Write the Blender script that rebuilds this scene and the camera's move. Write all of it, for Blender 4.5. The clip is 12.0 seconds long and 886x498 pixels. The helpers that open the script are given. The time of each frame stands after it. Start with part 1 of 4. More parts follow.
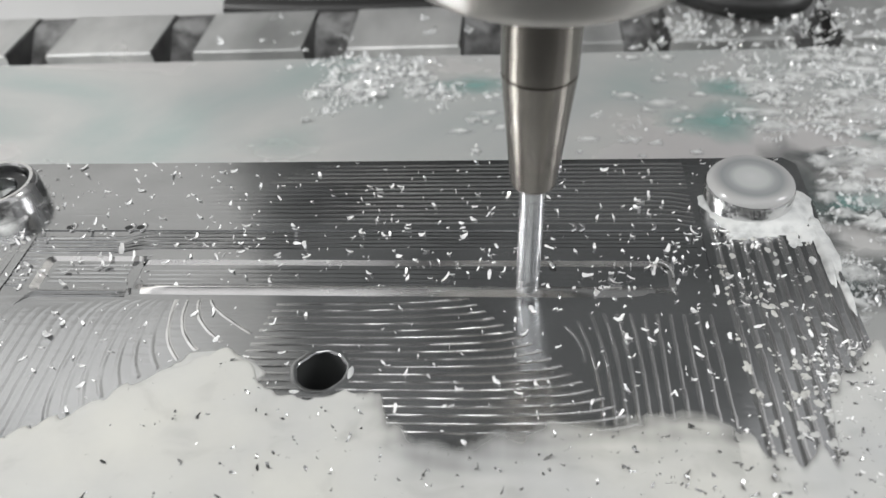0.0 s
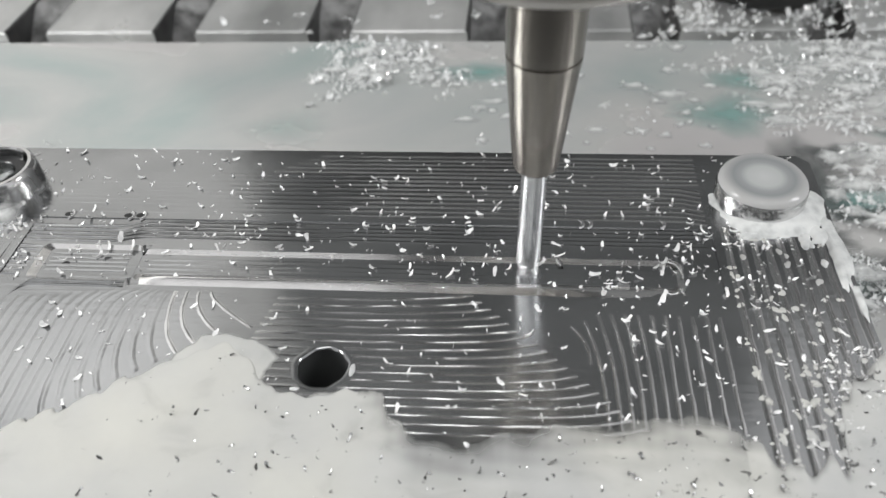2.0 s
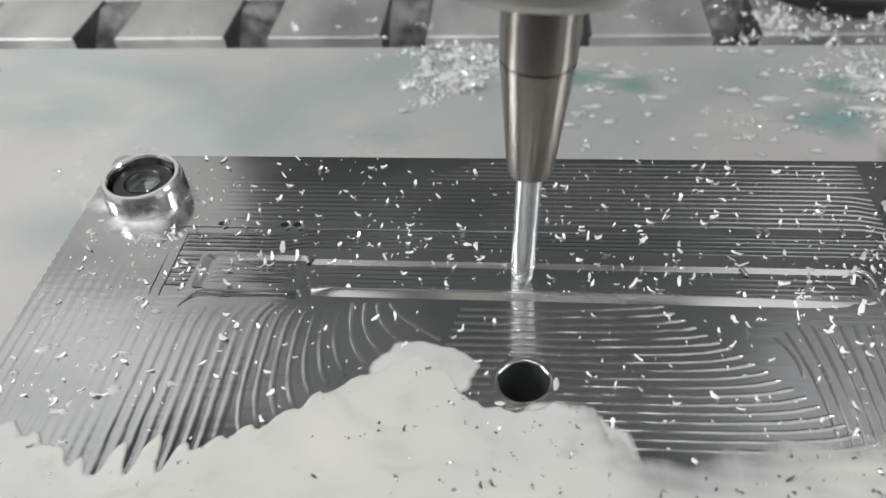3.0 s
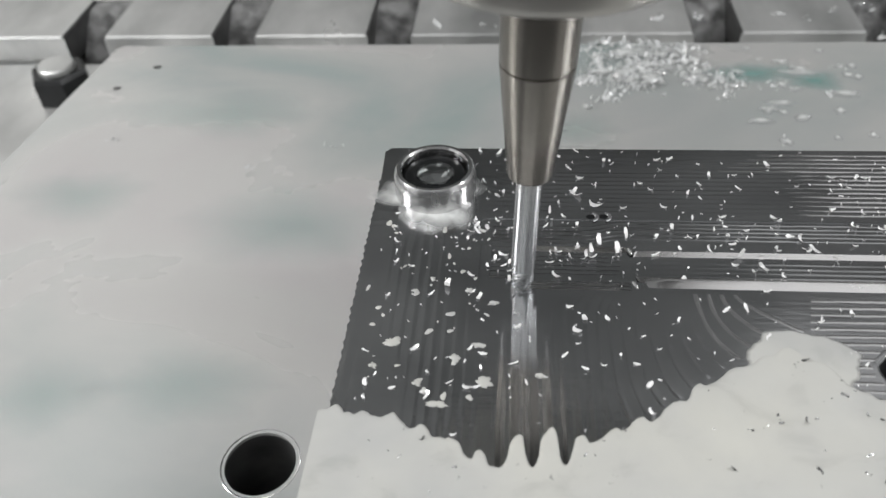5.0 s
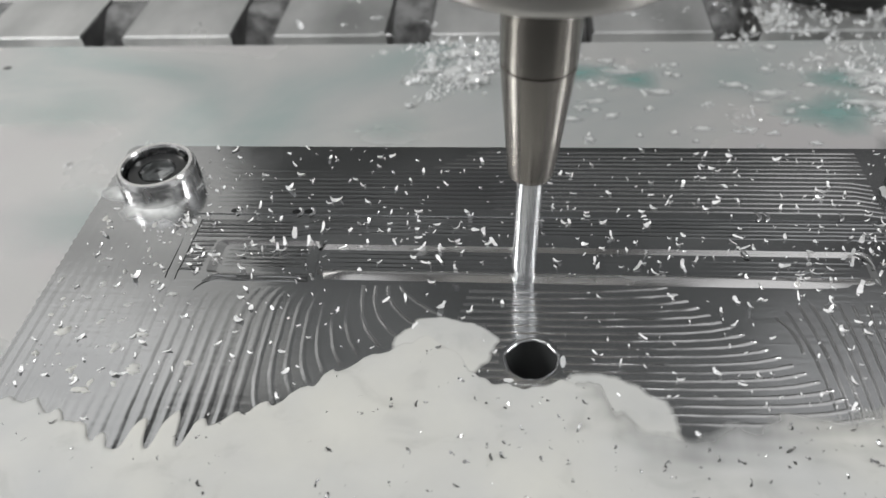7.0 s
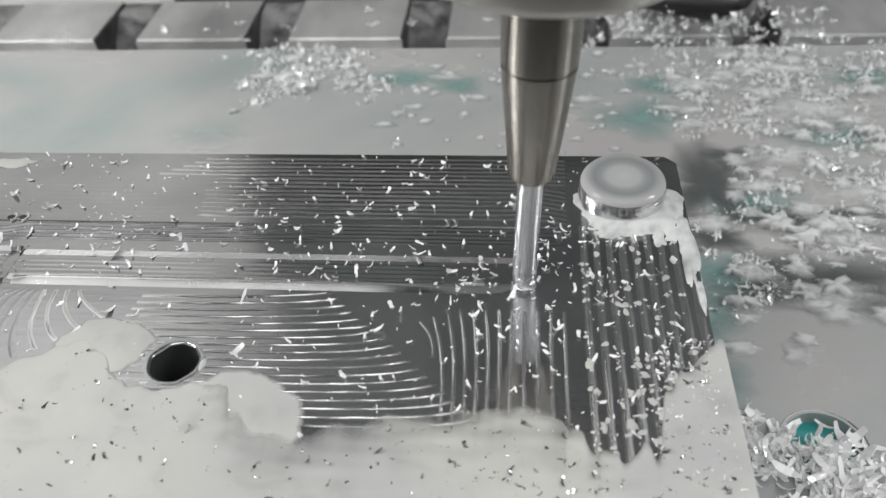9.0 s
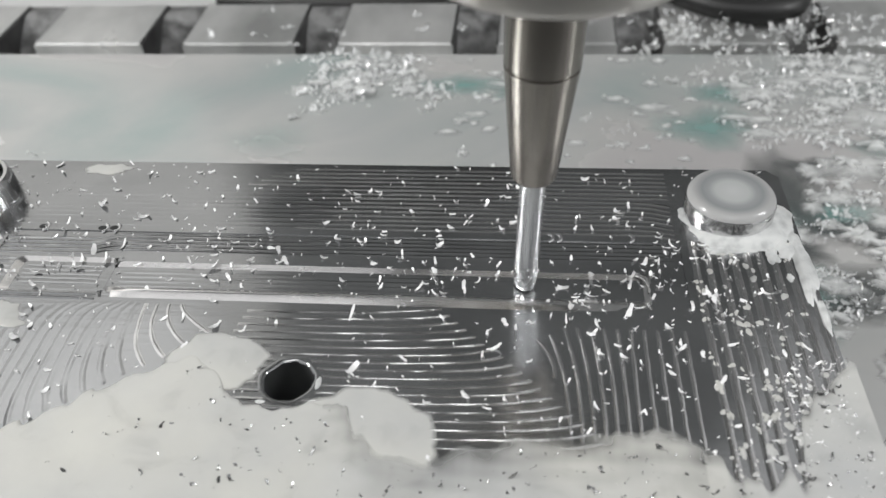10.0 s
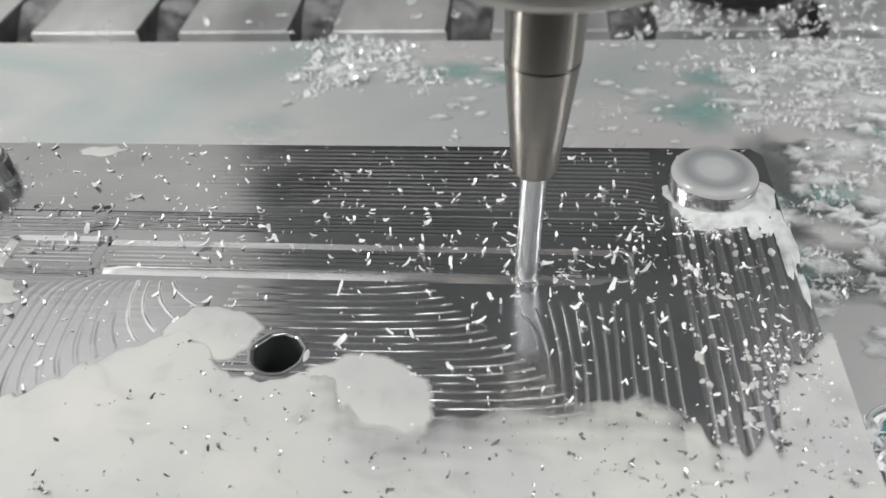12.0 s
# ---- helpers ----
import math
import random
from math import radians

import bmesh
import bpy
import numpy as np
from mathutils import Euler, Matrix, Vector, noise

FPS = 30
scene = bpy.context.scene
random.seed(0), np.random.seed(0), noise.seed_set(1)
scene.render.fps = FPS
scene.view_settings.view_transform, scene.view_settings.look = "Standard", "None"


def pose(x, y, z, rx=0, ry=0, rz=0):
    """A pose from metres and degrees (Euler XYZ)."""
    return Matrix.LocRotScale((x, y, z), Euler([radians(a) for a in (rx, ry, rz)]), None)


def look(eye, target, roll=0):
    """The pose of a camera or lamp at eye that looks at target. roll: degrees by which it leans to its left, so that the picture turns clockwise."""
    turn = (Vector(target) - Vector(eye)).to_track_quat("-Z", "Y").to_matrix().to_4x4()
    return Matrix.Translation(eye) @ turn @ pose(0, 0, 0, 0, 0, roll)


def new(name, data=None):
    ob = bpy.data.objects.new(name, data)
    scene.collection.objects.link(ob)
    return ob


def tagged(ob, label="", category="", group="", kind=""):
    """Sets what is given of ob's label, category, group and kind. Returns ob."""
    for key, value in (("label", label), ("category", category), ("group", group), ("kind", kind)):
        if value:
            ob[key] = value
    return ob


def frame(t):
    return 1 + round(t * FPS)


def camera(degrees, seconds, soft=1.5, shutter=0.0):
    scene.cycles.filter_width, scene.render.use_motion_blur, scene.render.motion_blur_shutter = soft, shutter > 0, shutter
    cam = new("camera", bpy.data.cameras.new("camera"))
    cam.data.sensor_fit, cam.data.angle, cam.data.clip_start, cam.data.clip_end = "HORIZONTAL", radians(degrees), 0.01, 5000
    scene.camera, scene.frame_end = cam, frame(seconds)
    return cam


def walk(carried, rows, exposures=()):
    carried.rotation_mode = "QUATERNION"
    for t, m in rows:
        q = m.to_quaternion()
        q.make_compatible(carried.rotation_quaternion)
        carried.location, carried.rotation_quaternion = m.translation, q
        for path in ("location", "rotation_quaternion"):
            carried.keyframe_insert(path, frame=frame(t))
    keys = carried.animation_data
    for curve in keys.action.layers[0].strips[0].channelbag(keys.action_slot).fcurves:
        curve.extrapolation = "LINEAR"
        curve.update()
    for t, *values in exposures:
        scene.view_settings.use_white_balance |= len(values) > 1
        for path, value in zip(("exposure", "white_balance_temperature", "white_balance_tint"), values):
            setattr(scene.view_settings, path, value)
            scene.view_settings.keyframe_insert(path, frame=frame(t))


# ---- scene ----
# Room frame: the tool axis stands near x = 0, z = 0 is the top of the milled block.
# The machine table with all that lies on it travels below the spindle.
EYE = (0.0, 0.0, 0.09143)
cam = camera(57.69, 12.0, soft=1.55)
cam.data.dof.use_dof, cam.data.dof.focus_distance, cam.data.dof.aperture_fstop = True, 0.135, 28.0
AIM = [  # seconds, yaw, pitch, lean of the held camera
    (0.0, 7.72, -41.88, -5.06), (0.5, 8.50, -42.73, -5.12), (1.0, 8.41, -43.09, -4.67),
    (1.5, 8.19, -43.15, -4.39), (2.0, 7.91, -43.18, -4.13), (2.5, 7.36, -42.98, -3.92),
    (3.0, 7.38, -42.85, -3.96), (3.5, 7.23, -42.76, -3.89), (4.5, 7.32, -42.66, -3.94),
    (5.5, 7.35, -42.56, -3.93), (6.0, 7.38, -42.66, -4.01), (6.5, 7.47, -42.74, -4.17),
    (7.0, 7.45, -42.61, -4.14), (7.5, 7.30, -42.70, -4.20), (8.5, 7.45, -42.58, -4.10),
    (9.5, 7.56, -42.56, -4.02), (9.8, 7.62, -42.50, -3.90), (9.9, 7.64, -42.50, -3.85), (10.0, 7.65, -42.50, -3.80),
    (10.1, 7.63, -42.43, -3.77), (10.2, 7.60, -42.37, -3.75), (10.3, 7.55, -42.40, -3.73), (10.4, 7.50, -42.45, -3.71),
    (10.5, 7.45, -42.52, -3.69), (10.7, 7.42, -42.64, -3.76),
    (11.0, 7.40, -42.84, -3.85), (11.5, 7.69, -42.91, -3.99), (12.0, 7.80, -42.92, -4.12),
]


# the spindle head, and the camera that rides on it, rise for a moment: seconds, millimetres
LIFT = [(0.0, 0.0), (9.8, 0.0), (9.9, 0.1), (10.0, 0.8), (10.1, 5.7), (10.2, 5.9), (10.3, 2.8), (10.4, 2.0), (10.5, 1.4), (10.7, 0.6), (11.0, 0.0), (12.0, 0.0)]


def lift_at(t):
    return float(np.interp(t, [r[0] for r in LIFT], [r[1] for r in LIFT])) * 0.001


def aim(t, yaw, pitch, lean):
    a, b = radians(yaw), radians(pitch)
    eye = Vector(EYE) + Vector((0, 0, lift_at(t)))
    way = Vector((-math.sin(a) * math.cos(b), math.cos(a) * math.cos(b), math.sin(b)))
    return look(eye, eye + way, lean)


EXPOSURE = [(0.0, 0.02), (0.5, 0.06), (1.0, 0.06), (2.0, 0.05), (2.5, 0.01), (3.5, -0.03), (5.5, -0.08), (7.0, -0.12), (9.5, -0.12), (10.0, -0.06), (10.5, 0.0), (12.0, 0.0)]
walk(cam, [(t, aim(t, a, b, c)) for t, a, b, c in AIM], EXPOSURE)

# seconds, and the table's travel (x, y) in millimetres, against the feed
FEED = [
    (0.0, 110.2, 126.6), (0.1, 113.1, 126.6), (0.2, 115.2, 126.6), (0.3, 117.2, 126.6), (0.4, 119.8, 126.6),
    (0.5, 122.6, 126.5), (0.6, 125.5, 126.3), (0.7, 128.1, 125.7), (0.8, 129.9, 125.0), (0.9, 130.4, 124.3),
    (1.0, 129.6, 123.8), (1.1, 127.4, 123.8), (1.3, 121.7, 124.0), (1.5, 116.0, 124.1), (1.6, 113.9, 123.9), (2.0, 109.2, 123.3),
    (2.5, 94.3, 123.4), (3.0, 79.4, 123.1), (3.5, 64.7, 123.2), (3.7, 58.9, 123.3), (4.2, 43.8, 123.6),
    (4.6, 31.8, 124.0), (4.8, 27.6, 125.4), (5.0, 26.2, 127.4), (5.15, 27.4, 128.1), (5.3, 30.5, 128.2), (5.5, 36.2, 128.4),
    (6.0, 48.2, 127.3), (6.5, 63.5, 127.1), (7.0, 78.5, 127.7), (7.5, 93.0, 127.6), (7.7, 99.2, 127.8), (8.2, 114.0, 127.6),
    (8.6, 125.8, 127.4), (8.8, 130.2, 126.6), (9.0, 131.6, 125.2), (9.15, 131.0, 124.3), (9.3, 128.5, 124.0), (9.5, 122.5, 123.5),
    (9.6, 119.9, 123.5), (9.7, 117.2, 123.6), (9.8, 115.3, 123.3), (9.9, 113.9, 123.2), (10.0, 113.9, 123.1), (10.1, 114.9, 124.7),
    (10.2, 122.1, 125.1), (10.3, 123.5, 125.4), (10.4, 123.6, 125.1), (10.5, 122.9, 125.2), (10.6, 121.4, 125.4), (10.7, 118.3, 125.4),
    (10.8, 116.0, 125.4), (10.9, 114.0, 125.5), (11.0, 111.2, 125.5), (11.1, 108.2, 125.5), (11.2, 105.3, 125.6), (11.3, 102.8, 125.6),
    (11.4, 102.2, 125.6), (11.5, 102.8, 125.7), (11.6, 105.7, 125.8), (11.7, 108.9, 126.0), (11.8, 111.8, 126.1), (11.9, 114.6, 126.3),
    (12.0, 116.5, 126.4),
]
MM = 0.001
RIDERS = []  # everything that travels with the table

# ---- light ----
world = bpy.data.worlds.new("workshop")
scene.world = world
world.use_nodes = True
wn = world.node_tree.nodes
wn["Background"].inputs["Color"].default_value = (0.99, 0.992, 1.0, 1)
wn["Background"].inputs["Strength"].default_value = 0.72


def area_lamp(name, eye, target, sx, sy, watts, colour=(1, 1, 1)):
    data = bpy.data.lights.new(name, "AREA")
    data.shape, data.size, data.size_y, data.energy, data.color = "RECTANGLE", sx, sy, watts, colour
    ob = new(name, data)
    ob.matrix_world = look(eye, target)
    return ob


# unseen broad fill, added high behind the camera
area_lamp("overhead_fill_light", (-0.25, -0.55, 1.15), (0, 0.1, 0), 0.9, 0.6, 4.5, (1.0, 1.0, 0.985))
# unseen side lamps, placed by the paired highlights on holder and shank
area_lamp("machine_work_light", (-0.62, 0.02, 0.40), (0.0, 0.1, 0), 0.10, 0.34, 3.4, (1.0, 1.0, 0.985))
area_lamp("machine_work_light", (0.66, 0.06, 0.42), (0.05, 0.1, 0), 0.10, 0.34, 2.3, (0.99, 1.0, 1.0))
# added panel lamp, mirrored as the bright patch at the block's back left
area_lamp("back_left_reflection_light", (-0.56, 0.70, 0.52), (-0.05, 0.1, 0), 0.46, 0.62, 0.64, (1.0, 0.99, 0.95))


# ---- materials ----
def material(name, colour, rough=0.5, metal=0.0, **more):
    m = bpy.data.materials.new(name)
    m.use_nodes = True
    b = m.node_tree.nodes["Principled BSDF"]
    b.inputs["Base Color"].default_value = (*colour, 1)
    b.inputs["Roughness"].default_value = rough
    b.inputs["Metallic"].default_value = metal
    for key, value in more.items():
        b.inputs[key.replace("_", " ")].default_value = value
    return m


def tex(m, kind, scale, stretch=(1, 1, 1), **inputs):
    nt = m.node_tree
    co = nt.nodes.new("ShaderNodeTexCoord")
    mp = nt.nodes.new("ShaderNodeMapping")
    mp.inputs["Scale"].default_value = stretch
    n = nt.nodes.new(kind)
    n.inputs["Scale"].default_value = scale
    for key, value in inputs.items():
        n.inputs[key.replace("_", " ")].default_value = value
    nt.links.new(co.outputs["Object"], mp.inputs["Vector"])
    nt.links.new(mp.outputs["Vector"], n.inputs["Vector"])
    return n


def ramp(m, source, stops):
    r = m.node_tree.nodes.new("ShaderNodeValToRGB")
    while len(r.color_ramp.elements) < len(stops):
        r.color_ramp.elements.new(0.5)
    for e, (p, c) in zip(r.color_ramp.elements, stops):
        e.position, e.color = p, (*c, 1) if len(c) == 3 else c
    m.node_tree.links.new(source, r.inputs["Fac"])
    return r.outputs["Color"]


def feed_in(m, source, socket):
    m.node_tree.links.new(source, m.node_tree.nodes["Principled BSDF"].inputs[socket])


def bump(m, sources, dist=0.0001):
    nt = m.node_tree
    last = None
    for source, strength in sources:
        n = nt.nodes.new("ShaderNodeBump")
        n.inputs["Strength"].default_value, n.inputs["Distance"].default_value = strength, dist
        nt.links.new(source, n.inputs["Height"])
        if last:
            nt.links.new(last, n.inputs["Normal"])
        last = n.outputs["Normal"]
    feed_in(m, last, "Normal")


def g(v):
    return (v, v, v)


# milled aluminium, wet: fine cutter lines along x, smears at a larger scale
alu = material("milled_aluminium", (0.50, 0.51, 0.52), 0.22, 0.96)
n1 = tex(alu, "ShaderNodeTexNoise", 900, (0.12, 1, 1), Detail=3.0)
n2 = tex(alu, "ShaderNodeTexNoise", 45, (0.5, 1, 1), Detail=4.0)
feed_in(alu, ramp(alu, n2.outputs["Fac"], [(0.3, (0.29, 0.295, 0.30)), (0.7, (0.45, 0.455, 0.46))]), "Base Color")
feed_in(alu, ramp(alu, n2.outputs["Fac"], [(0.3, g(0.10)), (0.7, g(0.22))]), "Roughness")
bump(alu, [(n1.outputs["Fac"], 0.25), (n2.outputs["Fac"], 0.35)])
alu_bright = material("fresh_cut_aluminium", (0.78, 0.78, 0.79), 0.16, 0.97)
# same metal, lighter on the crests: their glint is partly painted in
ridge_mat = material("crest_glint_aluminium", (0.60, 0.60, 0.60), 0.17, 0.97)
n1 = tex(ridge_mat, "ShaderNodeTexNoise", 700, (0.3, 0.3, 1), Detail=3.0)
feed_in(ridge_mat, ramp(ridge_mat, n1.outputs["Fac"], [(0.3, g(0.13)), (0.7, g(0.26))]), "Roughness")
bump(ridge_mat, [(n1.outputs["Fac"], 0.15)])
# same metal, lighter still: paints part of the flanks' bright reflection
flank_mat = material("flank_glint_aluminium", (0.86, 0.85, 0.845), 0.15, 1.0)
n1 = tex(flank_mat, "ShaderNodeTexNoise", 300, (0.1, 1, 1), Detail=3.0)
feed_in(flank_mat, ramp(flank_mat, n1.outputs["Fac"], [(0.3, g(0.10)), (0.7, g(0.3))]), "Roughness")
n1 = tex(alu_bright, "ShaderNodeTexNoise", 600, (0.05, 1, 1), Detail=2.0)
feed_in(alu_bright, ramp(alu_bright, n1.outputs["Fac"], [(0.3, g(0.12)), (0.7, g(0.26))]), "Roughness")
bump(alu_bright, [(n1.outputs["Fac"], 0.2)])
# sparkle is painted near white
chip_mat = material("aluminium_chip", (0.97, 0.97, 0.97), 0.22, 0.18)
heap_mat = material("heaped_chip", (0.86, 0.87, 0.87), 0.26, 0.3)
# same chips afloat, painted dark for the dark housing they reflect
float_mat = material("dark_reflecting_chip", (0.34, 0.34, 0.34), 0.25, 0.95)
# milky coolant emulsion
milk = material("milky_coolant", (0.80, 0.81, 0.78), 0.14, 0.0, IOR=1.36)
n1 = tex(milk, "ShaderNodeTexNoise", 40, Detail=4.0)
n2 = tex(milk, "ShaderNodeTexNoise", 260, (0.6, 1, 1), Detail=3.0)
MILK_TONES = [(0.28, (0.45, 0.455, 0.455)), (0.5, (0.52, 0.52, 0.50)), (0.72, (0.575, 0.57, 0.53))]
smudge = tex(milk, "ShaderNodeTexNoise", 170, (0.8, 1, 1), Detail=5.0, Distortion=0.5)
mixer = milk.node_tree.nodes.new("ShaderNodeMixRGB")
mixer.blend_type = "MULTIPLY"
mixer.inputs["Fac"].default_value = 1.0
milk.node_tree.links.new(ramp(milk, n1.outputs["Fac"], MILK_TONES), mixer.inputs["Color1"])
milk.node_tree.links.new(ramp(milk, smudge.outputs["Fac"], [(0.30, g(0.87)), (0.44, g(0.98)), (0.7, g(1.02))]), mixer.inputs["Color2"])
feed_in(milk, mixer.outputs["Color"], "Base Color")
bump(milk, [(n1.outputs["Fac"], 0.5), (n2.outputs["Fac"], 0.15)], 0.0003)
film = milk.node_tree.nodes.new("ShaderNodeAttribute")
film.attribute_name = "film"
pool_mat = milk.copy()
pool_mat.name = "milky_coolant_film"
pf = [n for n in pool_mat.node_tree.nodes if n.type == "ATTRIBUTE"][0]
feed_in(pool_mat, pf.outputs["Fac"], "Alpha")
foam = material("coolant_foam", (0.72, 0.73, 0.72), 0.35)
n1 = tex(foam, "ShaderNodeTexNoise", 420, Detail=4.0)
feed_in(foam, ramp(foam, n1.outputs["Fac"], [(0.32, (0.50, 0.51, 0.51)), (0.55, (0.72, 0.73, 0.725)), (0.75, (0.78, 0.785, 0.775))]), "Base Color")
bump(foam, [(n1.outputs["Fac"], 0.5)], 0.0003)
def filmy(m, name):
    """The same liquid as a film whose cover follows its thickness."""
    c = m.copy()
    c.name = name
    a = c.node_tree.nodes.new("ShaderNodeAttribute")
    a.attribute_name = "film"
    feed_in(c, a.outputs["Fac"], "Alpha")
    return c


foam_film = filmy(foam, "thin_foam_film")
# dark film that stands in for a dark reflection on the plate
dark_film = filmy(material("dark_reflection_base", (0.10, 0.11, 0.11), 0.08), "dark_reflection_film")
teal_film = filmy(material("green_coolant_film", (0.22, 0.40, 0.375), 0.12), "thin_green_coolant")
# fixture plate under a film of thin coolant: grey with greenish pools
plate_mat = material("wet_fixture_plate", (0.45, 0.47, 0.46), 0.22, 0.15)
n1 = tex(plate_mat, "ShaderNodeTexNoise", 16, (0.7, 1, 1), Detail=5.0, Distortion=0.6)
n2 = tex(plate_mat, "ShaderNodeTexNoise", 120, Detail=3.0)
feed_in(plate_mat, ramp(plate_mat, n1.outputs["Fac"], [(0.30, (0.345, 0.40, 0.39)), (0.42, (0.415, 0.435, 0.428)), (0.56, (0.49, 0.486, 0.478)), (0.66, (0.475, 0.46, 0.46)), (0.78, (0.38, 0.388, 0.386))]), "Base Color")
feed_in(plate_mat, ramp(plate_mat, n1.outputs["Fac"], [(0.35, g(0.12)), (0.65, g(0.34))]), "Roughness")
bump(plate_mat, [(n1.outputs["Fac"], 0.5), (n2.outputs["Fac"], 0.12)], 0.0006)
iron = material("ground_cast_iron", (0.42, 0.425, 0.42), 0.38, 0.55)
n1 = tex(iron, "ShaderNodeTexNoise", 30, (1, 0.5, 1), Detail=5.0)
n2 = tex(iron, "ShaderNodeTexNoise", 500, Detail=2.0)
feed_in(iron, ramp(iron, n1.outputs["Fac"], [(0.3, (0.30, 0.305, 0.30)), (0.5, (0.50, 0.505, 0.50)), (0.72, (0.74, 0.74, 0.73))]), "Base Color")
feed_in(iron, ramp(iron, n1.outputs["Fac"], [(0.3, g(0.5)), (0.7, g(0.25))]), "Roughness")
bump(iron, [(n1.outputs["Fac"], 0.3), (n2.outputs["Fac"], 0.1)], 0.0004)
# one dark tone for iron parts and for painted shade in slots and holes
iron_and_shade = material("dark_iron_and_shade", (0.035, 0.037, 0.037), 0.45, 0.3)
n1 = tex(iron_and_shade, "ShaderNodeTexNoise", 80, Detail=4.0)
feed_in(iron_and_shade, ramp(iron_and_shade, n1.outputs["Fac"], [(0.35, g(0.04)), (0.7, g(0.11))]), "Base Color")
sludge_mat = material("grey_swarf_sludge", (0.3, 0.3, 0.3), 0.5, 0.1)
n1 = tex(sludge_mat, "ShaderNodeTexNoise", 160, Detail=5.0)
feed_in(sludge_mat, ramp(sludge_mat, n1.outputs["Fac"], [(0.35, g(0.07)), (0.6, g(0.24))]), "Base Color")
bump(sludge_mat, [(n1.outputs["Fac"], 0.8)], 0.002)
# darker than the block: shade inside the bore, put into its colour
bore_mat = material("bore_shade", (0.10, 0.105, 0.105), 0.3, 0.5)
# black screw steel, also the discs that paint shade in nicks and hole
steel_and_shade = material("black_steel_and_shade", (0.02, 0.021, 0.022), 0.25, 0.4)
rubber = material("black_rubber_hose", (0.018, 0.018, 0.018), 0.42)
steel = material("ground_tool_steel", (0.40, 0.38, 0.355), 0.20, 1.0)
n1 = tex(steel, "ShaderNodeTexNoise", 260, (0.15, 0.15, 5), Detail=3.0)
n2 = tex(steel, "ShaderNodeTexNoise", 60, Detail=3.0)
feed_in(steel, ramp(steel, n2.outputs["Fac"], [(0.3, (0.22, 0.205, 0.185)), (0.7, (0.30, 0.285, 0.262))]), "Base Color")
bump(steel, [(n1.outputs["Fac"], 0.12)])


def turned(m, amount):
    """Fine circumferential grinding: the gloss spreads along the axis."""
    t = m.node_tree.nodes.new("ShaderNodeTangent")
    t.direction_type, t.axis = "RADIAL", "Z"
    feed_in(m, t.outputs["Tangent"], "Tangent")
    b = m.node_tree.nodes["Principled BSDF"]
    b.inputs["Anisotropic"].default_value, b.inputs["Anisotropic Rotation"].default_value = amount, 0.25


steel.node_tree.nodes["Principled BSDF"].inputs["Roughness"].default_value = 0.27
turned(steel, 0.85)
flange_steel = material("brushed_flange_steel", (0.50, 0.49, 0.47), 0.34, 0.95)
n1 = tex(flange_steel, "ShaderNodeTexNoise", 90, (1, 1, 3), Detail=3.0)
feed_in(flange_steel, ramp(flange_steel, n1.outputs["Fac"], [(0.3, (0.44, 0.43, 0.41)), (0.7, (0.56, 0.55, 0.53))]), "Base Color")
bright_steel = material("bright_steel", (0.66, 0.66, 0.66), 0.17, 1.0)
n1 = tex(bright_steel, "ShaderNodeTexNoise", 300, (1, 1, 0.2), Detail=3.0)
feed_in(bright_steel, ramp(bright_steel, n1.outputs["Fac"], [(0.3, g(0.10)), (0.7, g(0.3))]), "Roughness")
carbide = material("polished_carbide", (0.55, 0.56, 0.57), 0.27, 1.0)
turned(carbide, 0.8)
teal_mat = material("teal_coolant_pool", (0.03, 0.30, 0.29), 0.06)
n1 = tex(teal_mat, "ShaderNodeTexNoise", 150, Detail=2.0)
feed_in(teal_mat, ramp(teal_mat, n1.outputs["Fac"], [(0.3, (0.02, 0.24, 0.24)), (0.7, (0.06, 0.38, 0.36))]), "Base Color")
grey_enamel = material("grey_machine_enamel", (0.34, 0.345, 0.35), 0.45)
n1 = tex(grey_enamel, "ShaderNodeTexNoise", 9, Detail=4.0)
feed_in(grey_enamel, ramp(grey_enamel, n1.outputs["Fac"], [(0.3, g(0.15)), (0.7, g(0.24))]), "Base Color")
enamel = material("machine_enamel", (0.13, 0.13, 0.13), 0.5)
n1 = tex(enamel, "ShaderNodeTexNoise", 8, Detail=4.0)
feed_in(enamel, ramp(enamel, n1.outputs["Fac"], [(0.3, (0.11, 0.112, 0.115)), (0.7, (0.16, 0.162, 0.165))]), "Base Color")
head_enamel = material("spindle_head_enamel", (0.08, 0.08, 0.08), 0.5)
n1 = tex(head_enamel, "ShaderNodeTexNoise", 12, Detail=4.0)
feed_in(head_enamel, ramp(head_enamel, n1.outputs["Fac"], [(0.3, (0.11, 0.115, 0.115)), (0.7, (0.165, 0.17, 0.17))]), "Base Color")
panel_mat = material("light_grey_panel", (0.62, 0.63, 0.62), 0.45)
n1 = tex(panel_mat, "ShaderNodeTexNoise", 6, Detail=4.0)
feed_in(panel_mat, ramp(panel_mat, n1.outputs["Fac"], [(0.3, g(0.55)), (0.7, g(0.68))]), "Base Color")


# ---- mesh helpers (lengths in millimetres) ----
def mesh_ob(name, verts, faces, mat, parent=None, label="", smooth=False):
    me = bpy.data.meshes.new(name)
    me.from_pydata([tuple(c * MM for c in v) for v in verts], [], faces)
    me.materials.append(mat)
    if smooth:
        me.polygons.foreach_set("use_smooth", [True] * len(me.polygons))
    me.update()
    ob = new(name, me)
    ob.parent = parent
    if label:
        ob["label"] = label
    return ob


